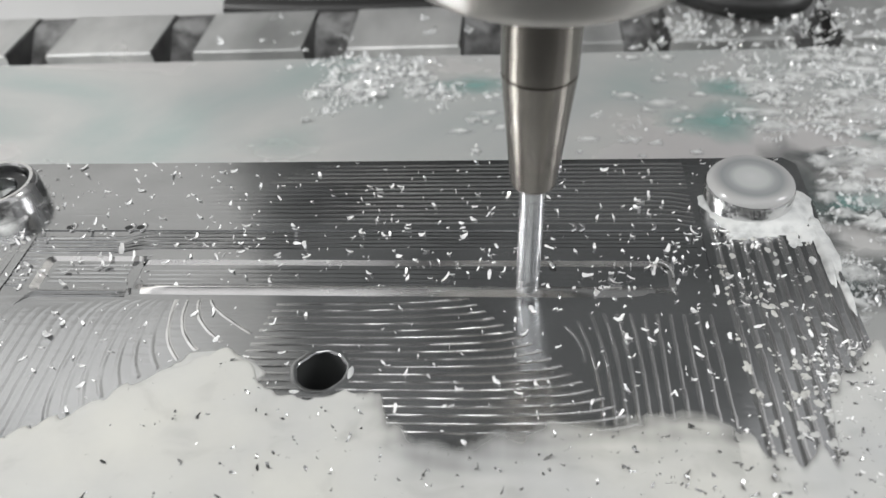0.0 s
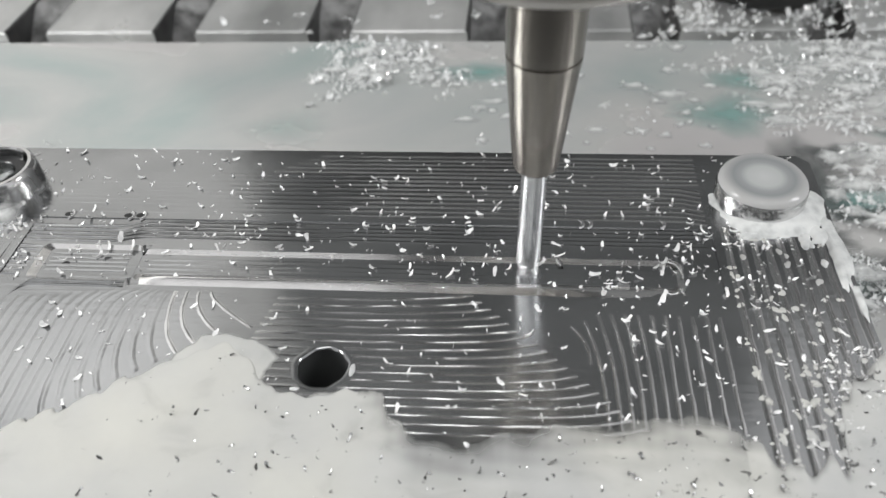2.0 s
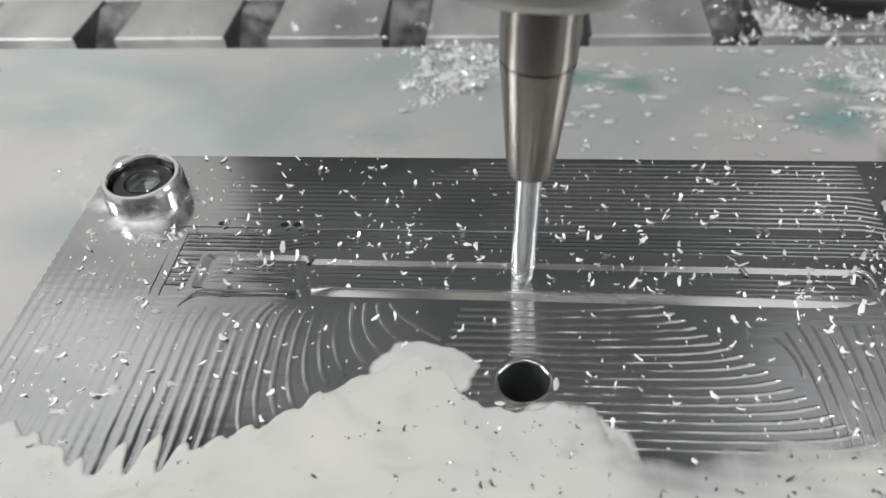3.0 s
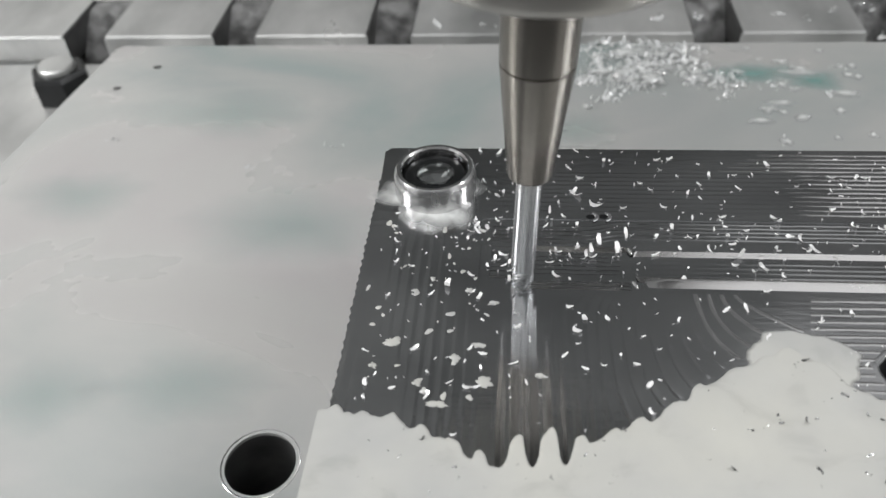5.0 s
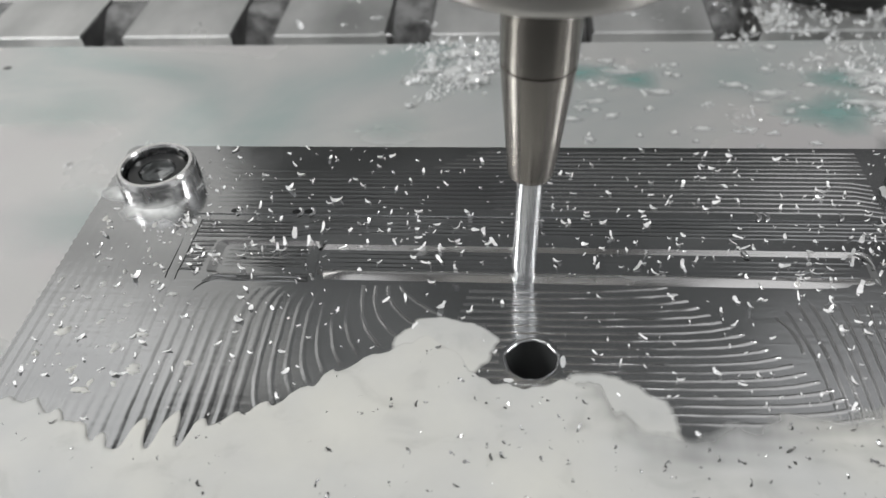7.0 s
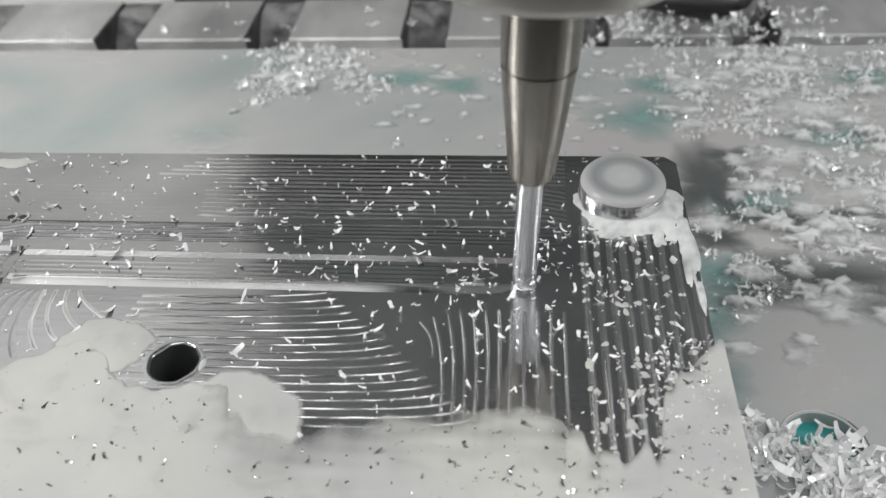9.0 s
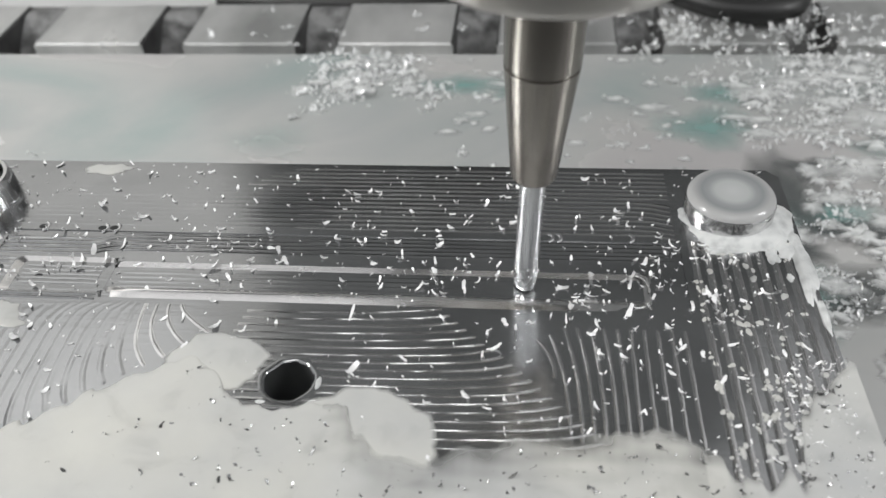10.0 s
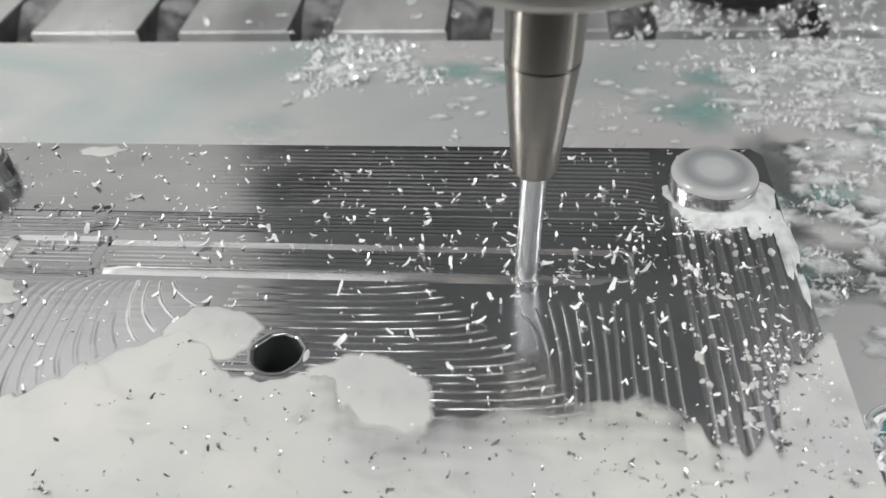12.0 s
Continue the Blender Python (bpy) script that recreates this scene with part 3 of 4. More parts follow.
def build_pool():
    nx, ny = 640, 40
    verts, faces, cover = [], [], []
    for i in range(nx + 1):
        x = -1.2 + 162.4 * i / nx
        edge = smooth_row(POOL, x)
        edge += 0.5 * noise.noise(Vector((x * 0.35, 3.1, 0))) + 0.5 * noise.noise(Vector((x * 0.9, 7.7, 0)))
        # the cutter grooves draw the liquid out into fingers
        reach = max(0, min(1, (60 - x) / 8)) * (0.7 + 5.2 * math.exp(-((x - 28.5) / 7) ** 2)) + max(0, min(1, (x - 138) / 3)) * max(0, min(1, (153 - x) / 3)) * 2.8
        wave = math.sin((x + 1.1 * noise.noise(Vector((x * 0.2, 5.0, 2.0)))) * math.pi / 2.1)
        edge += reach * math.copysign(abs(wave) ** 0.5, wave) * (0.45 + 0.75 * noise.noise(Vector((x * 0.33, 1.0, 4.0))))
        soft = 0.35 if x < 86 else (0.35 + 2.6 * min(1, (x - 86) / 10)) * (1 if x < 138 else 0.3)
        for j in range(ny + 1):
            u = (j / ny) ** 2.4
            y = edge + 0.3 * soft + (FRONT - 0.6 - edge) * u
            depth = edge + 0.3 * soft - y
            h = 0.40 * (1 - math.exp(-depth * 3.0)) - 0.03
            h += 0.05 * noise.noise(Vector((x * 0.12, y * 0.12, 1.0)))
            a = 1 - math.exp(-depth / soft) if soft > 0.5 else min(1, depth / 0.12)
            if soft > 0.5:
                a = min(1, max(0, a + 0.5 * math.exp(-depth / 5) * noise.noise(Vector((x * 0.16, y * 0.55, 9.0)))))
            d = math.hypot(x - HOLE[0], y - HOLE[1])
            bare = 5.1 + 0.9 * noise.noise(Vector(((x - HOLE[0]) * 0.35, (y - HOLE[1]) * 0.35, 8.0)))
            a *= min(1, max(0, (d - bare) / 0.35))
            if y < FRONT:
                h = -2.0
            verts.append((x, y, h))
            cover.append(a)
    for i in range(nx):
        for j in range(ny):
            a = i * (ny + 1) + j
            faces.append((a, a + 1, a + ny + 2, a + ny + 1))
    ob = mesh_ob("coolant_pool", verts, faces, pool_mat, None, "", True)
    at = ob.data.attributes.new("film", "FLOAT", "POINT")
    at.data.foreach_set("value", cover)
    return rides(tagged(ob, "milky white coolant spread over the block's front", "coolant", kind="stuff"))


build_pool()


# ---- screws ----
top_mat = material("coolant_over_socket", (0.5, 0.5, 0.5), 0.2)
grad = top_mat.node_tree.nodes.new("ShaderNodeTexGradient")
grad.gradient_type = "SPHERICAL"
mapping = top_mat.node_tree.nodes.new("ShaderNodeMapping")
mapping.inputs["Scale"].default_value = (132, 132, 0)
mapping.inputs["Location"].default_value = (-0.1491 * 132, 0.0125 * 132, 0)
coords = top_mat.node_tree.nodes.new("ShaderNodeTexCoord")
top_mat.node_tree.links.new(coords.outputs["Object"], mapping.inputs["Vector"])
top_mat.node_tree.links.new(mapping.outputs["Vector"], grad.inputs["Vector"])
feed_in(top_mat, ramp(top_mat, grad.outputs["Fac"], [(0.05, g(0.50)), (0.2, g(0.38)), (0.34, (0.26, 0.275, 0.28)), (0.48, (0.31, 0.32, 0.325)), (0.64, (0.45, 0.46, 0.46)), (1.0, (0.50, 0.51, 0.51))]), "Base Color")


def build_sleeve_screw():
    s = thing("clamping_screw", "bright steel screw sleeve with a black hexagon socket", "screw", "screws in the block")
    cx, cy = 10.9, -12.6
    part("sleeve", lathe([(7.5, -0.5), (7.4, 3.7), (7.2, 4.5), (6.8, 5.0), (6.2, 5.0), (5.95, 4.6), (5.9, 0.3)], 64, cx, cy), bright_steel, s, "bright turned steel ring", True)
    part("head", lathe([(5.92, 2.0), (5.8, 3.0), (5.3, 3.5), (3.5, 3.5), (3.2, 3.3)], 48, cx, cy), steel_and_shade, s, "black oxidised screw head", True)
    hexa = lathe([(3.5, 3.45), (3.3, 2.0), (0, 1.4)], 6, cx, cy)
    part("hexagon_socket", hexa, material("worn_dark_steel", (0.34, 0.35, 0.35), 0.16, 0.9), s, "hexagon socket")
    return s


def build_flooded_screw():
    s = thing("clamping_screw", "bright screw head whose socket is flooded with milky coolant", "screw", "screws in the block")
    cx, cy = 149.1, -12.5
    part("head", lathe([(7.5, -0.5), (7.5, 3.4), (7.3, 3.9)], 64, cx, cy), bright_steel, s, "bright turned screw head", True)
    part("flooded_top", lathe([(7.32, 3.85), (7.2, 4.2), (6.7, 4.8), (6.3, 4.98), (5.0, 4.95), (3.0, 4.98), (1.5, 5.0), (0, 5.0)], 64, cx, cy), top_mat, s, "milky coolant standing over the socket", True)
    return s


build_sleeve_screw()
build_flooded_screw()


def blob(name, cx, cy, rx, ry, h, mat, seed, z=0.0, lobes=0.35, n=56, rings=9, rim=0.0, cap=1.0):
    """A flat puddle with an uneven outline and a rounded rim."""
    verts, faces = [(cx, cy, z + h)], []
    for k in range(1, rings + 1):
        u = k / rings
        for i in range(n):
            a = 2 * math.pi * i / n
            w = 1 + lobes * noise.noise(Vector((math.cos(a) * 1.6 + seed, math.sin(a) * 1.6, seed * 0.7))) + 0.4 * lobes * noise.noise(Vector((math.cos(a) * 5 + seed, math.sin(a) * 5, 2.0)))
            verts.append((cx + rx * u * w * math.cos(a), cy + ry * u * w * math.sin(a), z + h * (1 - u ** 3.5) - 0.03 * (k == rings)))
    for i in range(n):
        faces.append((0, 1 + i, 1 + (i + 1) % n))
    for k in range(rings - 1):
        for i in range(n):
            a, b = 1 + k * n + i, 1 + k * n + (i + 1) % n
            faces.append((a, a + n, b + n, b))
    ob = mesh_ob(name, verts, faces, mat, None, "", True)
    cover = [1.0] + [min(1, max(0, (1 - k / rings) / rim)) if rim else 1.0 for k in range(1, rings + 1) for i in range(n)]
    at = ob.data.attributes.new("film", "FLOAT", "POINT")
    at.data.foreach_set("value", [c * cap for c in cover])
    return ob


def build_puddles():
    ob = blob("coolant_foam", 150.4, -15.0, 9.3, 7.6, 1.5, foam, 3.0, lobes=0.2, n=96)
    rides(tagged(ob, "white foamy coolant heaped round the screw", "coolant", kind="stuff"))
    ob = blob("coolant_foam", 158.9, -25.5, 1.5, 8.5, 0.6, foam, 5.0, n=72)
    rides(tagged(ob, "white foamy coolant running over the block's edge", "coolant", kind="stuff"))
    for x, y, rx, ry in ((154.6, -23.0, 1.2, 2.4), (157.2, -21.5, 2.2, 2.6), (146.2, -22.2, 2.0, 1.0), (159.6, -36, 0.6, 3.4), (156.3, -28.2, 0.5, 0.9)):
        ob = blob("coolant_foam", x, y, rx, ry, 0.45, foam, x * 1.3, lobes=0.5, n=40, rings=6)
        rides(tagged(ob, "white foamy coolant drop below the screw", "coolant", kind="stuff"))
    for x, y, rx, ry in ((7.5, -49.5, 1.5, 1.1), (5.2, -54, 0.8, 0.6), (21.5, -56.5, 1.5, 1.3), (20.6, -49.6, 1.1, 0.8), (17.2, -52.4, 0.8, 1.0), (18.5, -38.4, 0.7, 0.6), (22.3, -41, 0.9, 0.5), (15.5, -60.5, 1.5, 0.8), (12.0, -57, 0.9, 0.6), (12.5, -36, 0.6, 0.5), (29.5, -55, 0.9, 0.6)):
        ob = blob("coolant_drop", x, y, rx * 0.8, ry * 0.8, 0.3, milk, x * 1.9, lobes=0.9, n=32, rings=6)
        rides(tagged(ob, "flat drop of milky coolant on the block", "coolant", kind="stuff"))
    rng = random.Random(52)
    for k in range(14):
        x, y = rng.uniform(141.5, 154), -50 - 15 * rng.random() ** 0.6
        ob = blob("coolant_drop", x, y, rng.uniform(0.4, 0.8), rng.uniform(0.5, 1.3), 0.35, milk, k * 2.3, lobes=1.0, n=32, rings=6)
        rides(tagged(ob, "flat drop of milky coolant on the block", "coolant", kind="stuff"))
    ob = blob("coolant_foam", 84.9, -52.6, 0.45, 1.2, 0.25, foam, 4.4, lobes=0.3)
    rides(tagged(ob, "foamy coolant at the rim of the hole", "coolant", kind="stuff"))
    ob = blob("coolant_foam", 77.2, -56.3, 0.7, 0.35, 0.2, foam, 2.4, lobes=0.3)
    rides(tagged(ob, "foamy coolant at the rim of the hole", "coolant", kind="stuff"))
    # this foam film also paints the white glare at the sleeve's foot
    ob = blob("coolant_foam", 11.0, -15.8, 9.4, 8.2, 0.3, foam_film, 8.0, lobes=0.6, rim=0.45)
    rides(tagged(ob, "thin foamy coolant and painted white glare round the sleeve", "coolant", kind="stuff"))


build_puddles()


def build_tongues():
    a = blob("coolant_tongue", 0, 0, 8.2, 5.4, 0.30, pool_mat, 1.7, 0, 0.22, rim=0.08, n=72)
    b = blob("coolant_tongue", 0, 0, 11.0, 8.0, 0.30, pool_mat, 6.1, 0, 0.25, rim=0.08, n=72)
    c = blob("coolant_tongue", 0, 0, 6.5, 3.0, 0.26, pool_mat, 9.3, 0, 0.6, rim=0.7)
    d = blob("coolant_tongue", 0, 0, 5.2, 3.9, 0.26, pool_mat, 4.6, 0, 0.7, rim=0.1)
    e = blob("coolant_tongue", 0, 0, 4.6, 1.7, 0.20, pool_mat, 2.2, 0, 0.6, rim=0.2)
    for ob in (a, b, c, d, e):
        tagged(ob, "tongue of milky coolant creeping over the block", "coolant", kind="stuff")
    CREEP.append((a, [(0.0, 63.6, -54.4), (3.0, 65.6, -51.2), (7.0, 67.2, -50.2), (9.5, 68.0, -49.4), (12.0, 68.8, -48.9)]))
    CREEP.append((b, [(0.0, 82.0, -67.5), (3.0, 85.6, -64.6), (7.0, 90.2, -63.4), (9.5, 92.8, -62.0), (12.0, 94.8, -60.6)]))
    CREEP.append((c, [(0.0, 131.0, -63.5), (5.5, 131.0, -62.5), (9.5, 131.0, -60.8), (12.0, 131.0, -60.2)]))
    CREEP.append((d, [(0.0, 27.0, -75.0), (7.9, 27.0, -75.0), (9.1, 28.8, -42.4), (12.0, 28.8, -42.2)]))
    CREEP.append((e, [(0.0, 9.0, -14.5), (7.9, 9.0, -14.5), (9.1, 32.5, -2.4), (12.0, 32.6, -2.5)]))


CREEP = []
build_tongues()


# ---- fixture plate, slotted table and bed ----
PZ = -38.0


def build_plate():
    p = thing("fixture_plate", "grey fixture plate wet with milky green coolant", "plate")
    outer = [(-136, -86), (300, -86), (300, 111), (-109, 111), (-111, 108.5)]
    holes = [circle(-21.2, -47.6, 6.7), circle(187.5, -36.5, 7.2)]
    part("body", slab(outer, holes, PZ, -60), plate_mat, p)
    for x, y, r in ((-21.2, -47.6, 6.7), (187.5, -36.5, 7.2)):
        part("hole_rim", lathe([(r, PZ - 0.9), (r + 0.15, PZ - 0.1), (r + 0.75, PZ + 0.06), (r + 0.9, PZ - 0.02)], 48, x, y), bright_steel, p, "bright chamfered rim", True)
    # dark liner added in the plate's hole to paint its shade
    part("hole_wall", lathe([(6.62, PZ - 0.7), (6.62, -59.4)], 40, -21.2, -47.6), iron_and_shade, p, "dark liner painting the hole's shade", True)
    # small flat dark discs laid on the plate
    for x, y in ((-92.4, 97.0), (-101, 84)):
        mesh_ob("pit", [(x + 1.5 * math.cos(k * 0.6283), y + 1.1 * math.sin(k * 0.6283), PZ + 0.03) for k in range(10)], [tuple(range(10))], iron_and_shade, p, "small flat dark disc on the plate")
    # black disc stands in for the shaded depth
    part("hole_bottom", lathe([(6.9, -59.5), (0, -59.5)], 40, -21.2, -47.6), steel_and_shade, p, "black disc painting the depth of the hole")
    part("coolant_fill", lathe([(7.2, -41.0), (0, -41.0)], 40, 187.5, -36.5), teal_mat, p, "teal coolant standing in the hole")
    return p


build_plate()


def build_table():
    t = thing("slotted_table", "grey ground iron machine table with T-slots", "machine table")
    top, front, far = -50.0, 140.6, 172.5
    centres = [-259 + 59 * k for k in range(11)]
    for a, b in zip(centres, centres[1:]):
        # a rail between two T-slots: narrow foot, wide head
        x0, x1 = a + 8, b - 8
        f0, f1 = a + 13, b - 13
        prof = [(f0, -75), (f0, -64), (f0, -63.9), (x0, -62), (x0, -50.7), (x0 + 0.7, top), (x1 - 0.7, top), (x1, -50.7), (x1, -62), (f1, -63.9), (f1, -75)]
        bm = bmesh.new()
        fr = [bm.verts.new((x * MM, front * MM, z * MM)) for x, z in prof]
        fr2 = [bm.verts.new((x * MM, (front + (0.5 if z > -50.5 else 0)) * MM, z * MM)) for x, z in prof]
        bk = [bm.verts.new((x * MM, far * MM, z * MM)) for x, z in prof]
        n = len(prof)
        bmesh.ops.delete(bm, geom=fr, context="VERTS")
        lip = [bm.verts.new((x * MM, front * MM, min(z, -50.7) * MM)) for x, z in prof]
        for i in range(n):
            j = (i + 1) % n
            bm.faces.new((fr2[i], fr2[j], bk[j], bk[i]))
            if prof[i][1] > -50.5 and prof[j][1] > -50.5:
                bm.faces.new((lip[i], lip[j], fr2[j], fr2[i]))
        bm.faces.new(bk)
        bm.faces.new(lip)
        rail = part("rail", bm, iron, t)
        rail.data.materials.append(iron_and_shade)
        # rail sides and undersides are darkened to paint the slots' shade
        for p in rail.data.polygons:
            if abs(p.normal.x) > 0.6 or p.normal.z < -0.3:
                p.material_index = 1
    for c in centres[1:-1]:
        # dark box over the slot floor stands in for shade
        part("slot_floor_shade", box(c - 12.5, c + 12.5, front + 0.5, far - 0.5, -75, -66, 0.5), iron_and_shade, t, "dark box standing in for shade on the slot floor")
        heaped = [(c + u * 7.9, front + v * (far - front) + 0.1, -65.5 + (14.4 + 0.5 * noise.noise(Vector((c, u * 2, v * 4)))) * min(1, max(0, (v - 0.38 - 0.12 * u) / 0.5)) ** 0.8) for v in (k / 12 for k in range(13)) for u in (-1, -0.5, 0, 0.5, 1)]
        mesh_ob("slot_filling", heaped, [(5 * k + i, 5 * k + i + 1, 5 * k + i + 6, 5 * k + i + 5) for k in range(12) for i in range(4)], sludge_mat, t, "grey swarf and coolant heaped in the slot", True)
    # bed kept dark so that the tool holder reflects dark
    part("bed", box(-400, 420, -260, 460, -95, -75.2, 2), iron_and_shade, t, "dark bed that darkens the tool holder's reflection")
    # strip added behind the rails so that the slots look dark
    part("back_strip", box(-400, 420, 172.8, 177, -75, -52.5, 0.6), iron_and_shade, t, "dark strip added to close the slots and keep them dark")
    part("way_cover", box(-400, 420, 182, 460, -75.0, -66, 2), panel_mat, t, "light grey sheet metal cover behind the table")
    part("riser", box(-320, 310, -88, 138.6, -75, -60.2, 1), iron, t, "grey iron riser under the plate")
    return t


build_table()


# ---- chips ----
def chip_cloud(spots, seed, size=(1.0, 2.6), mat=None, slim=1.0):
    """Curled slivers of metal: spots of (x, y, z, how far they may stand up)."""
    rng = random.Random(seed)
    verts, faces = [], []
    for x, y, z, stand in spots:
        length = size[0] + (size[1] - size[0]) * rng.random() ** 2.8
        width = length * rng.uniform(0.24, 0.5) * slim
        curl = rng.uniform(0.2, 1.5)
        rot = Euler((rng.uniform(-stand, stand), rng.uniform(-stand, stand), rng.uniform(0, 6.283))).to_matrix()
        base, low = len(verts), 9.0
        segs = 4
        pts = []
        for k in range(segs + 1):
            u = k / segs - 0.5
            a = u * curl * 2
            px = math.sin(a) / (curl * 2) * length if curl > 0.05 else u * length
            pz = (1 - math.cos(a)) / (curl * 2) * length
            w = width * (0.45 + 0.55 * math.cos(u * 2.6)) * rng.uniform(0.55, 1.25) / 2
            for sy, sz in ((-1, 0), (1, 0.08), (1, 0.0), (-1, -0.08)):
                p = rot @ Vector((px, sy * w + 0.25 * width * math.sin(a * 2), pz + sz * width))
                low = min(low, p.z)
                pts.append(p)
        for p in pts:
            verts.append((x + p.x, y + p.y, z + p.z - low * 0.9))
        for k in range(segs):
            for i in range(4):
                a, b = base + 4 * k + i, base + 4 * k + (i + 1) % 4
                faces.append((a, b, b + 4, a + 4))
        faces += [(base, base + 1, base + 2, base + 3), (base + 4 * segs + 3, base + 4 * segs + 2, base + 4 * segs + 1, base + 4 * segs)]
    return mesh_ob("metal_chips", verts, faces, mat or chip_mat)


def in_slot(x, y):
    if SLOT[0] + 1 < x < SLOT[1] - 1 and SLOT[2] + 1 < y < SLOT[3] - 1:
        return -0.54
    if POCKET[0] < x < POCKET[1] and POCKET[2] < y < POCKET[3]:
        return -0.18
    return 0.0


def build_chips():
    rng = random.Random(11)
    spots = []
    while len(spots) < 480:      # over the back strip and the pocket
        x, y = rng.uniform(3, 157), rng.uniform(-37, -0.5)
        if math.hypot(x - 11, y + 13) < 8 or math.hypot(x - 149, y + 12.5) < 8.5:
            continue
        spots.append((x, y, in_slot(x, y), 0.35))
    rides(tagged(chip_cloud(spots, 1, (0.5, 1.85)), "small bright aluminium chips strewn over the block", "chips", kind="stuff"))
    spots = []
    for cx, cy, n, s in ((38, -30, 12, 5), (58, -25, 16, 6), (70, -27, 14, 7), (92, -26, 12, 6), (104, -30, 16, 5), (121, -34, 14, 4), (134, -30, 26, 4), (21, -24, 20, 6), (18, -14, 22, 5), (24, -32, 12, 3), (141, -24, 26, 4), (146, -34, 24, 6)):
        for i in range(n):
            x, y = rng.gauss(cx, s), rng.gauss(cy, s * 0.5)
            if y < -1:
                spots.append((x, y, in_slot(x, y), 0.7))
    rides(tagged(chip_cloud(spots, 2, (0.55, 2.2)), "clusters of curled aluminium chips beside the slot", "chips", kind="stuff"))
    spots = []
    while len(spots) < 260:      # front field
        x, y = rng.uniform(2, 158), rng.uniform(-66, -38)
        if y > smooth_row(POOL, x) + 0.5 and math.hypot(x - HOLE[0], y - HOLE[1]) > 5:
            if x < 120 and rng.random() < 0.45:
                continue
            spots.append((x, y, 0.0, 0.3))
    rides(tagged(chip_cloud(spots, 3, (0.45, 1.9)), "aluminium chips on the ribbed front of the block", "chips", kind="stuff"))
    spots = []
    while len(spots) < 760:      # afloat in the coolant, denser to one side
        x, y = rng.uniform(4, 159), rng.uniform(-90, -46)
        if y < smooth_row(POOL, x) - 0.6 and rng.random() < 0.12 + 0.88 * max(0, (x - 45) / 115) ** 1.5:
            spots.append((x, y, 0.28, 0.5))
    rides(tagged(chip_cloud(spots, 4, (0.5, 1.6), float_mat), "small chips afloat in the white coolant", "chips", kind="stuff"))
    spots = [(rng.uniform(151, 160), rng.uniform(-70, -44), 0.2, 0.6) for i in range(150)] + [(rng.gauss(152, 2), rng.uniform(-66, -46), 0.1, 0.6) for i in range(60)]
    rides(tagged(chip_cloud(spots, 6, (0.4, 1.35)), "bright chips caught in the coolant at the block's edge", "chips", kind="stuff"))
    # droplets
    spots = [(rng.uniform(2, 22), rng.uniform(-60, -20)) for i in range(46)] + [(142.0 + 2.1 * rng.randint(0, 7) + rng.gauss(0, 0.3), rng.uniform(-66, -21)) for i in range(190)]
    verts, faces = [], []
    for x, y in spots:
        r = 0.13 + 0.4 * rng.random() ** 2.2
        n, base = 12, len(verts)
        stretch, turn = rng.uniform(1, 1.9), rng.uniform(0, 3)
        for k, (u, h) in enumerate(((1.0, 0.0), (0.85, 0.16), (0.5, 0.26))):
            for i in range(n):
                a = 2 * math.pi * i / n
                w = r * u * (1 + 0.2 * math.sin(2 * a + x) + 0.12 * math.sin(3 * a + y))
                px, py = w * math.cos(a) * stretch, w * math.sin(a)
                verts.append((x + px * math.cos(turn) - py * math.sin(turn), y + px * math.sin(turn) + py * math.cos(turn), h * r + 0.0))
        for k in range(2):
            for i in range(n):
                a, b = base + k * n + i, base + k * n + (i + 1) % n
                faces.append((a, b, b + n, a + n))
        faces.append(tuple(base + 2 * n + i for i in range(n)))
    ob = mesh_ob("coolant_droplets", verts, faces, milk, None, "", True)
    rides(tagged(ob, "milky coolant droplets splashed on the block", "droplets", kind="stuff"))


build_chips()


def heap(spread, count, z, seed, size, height, label, stand=1.2, mat=None, slim=1.0):
    """A heap of chips: spread of (x, y, sx, sy, weight)."""
    rng = random.Random(seed)
    total = sum(s[4] for s in spread)
    spots = []
    for x, y, sx, sy, w in spread:
        n = int(count * w / total)
        while n > 0:
            a, b = rng.gauss(0, 1), rng.gauss(0, 1)
            tuft = min(n, rng.randint(3, 16))
            r = rng.uniform(0.8, 2.6)
            top = height * rng.random() * math.exp(-(a * a + b * b) / 3)
            for k in range(tuft):
                spots.append((x + a * sx + rng.gauss(0, r), y + b * sy + rng.gauss(0, r * 0.8), z + top * rng.random(), stand))
            n -= tuft
    return rides(tagged(chip_cloud(spots, seed, size, mat or heap_mat, slim), label, "chips", kind="stuff"))


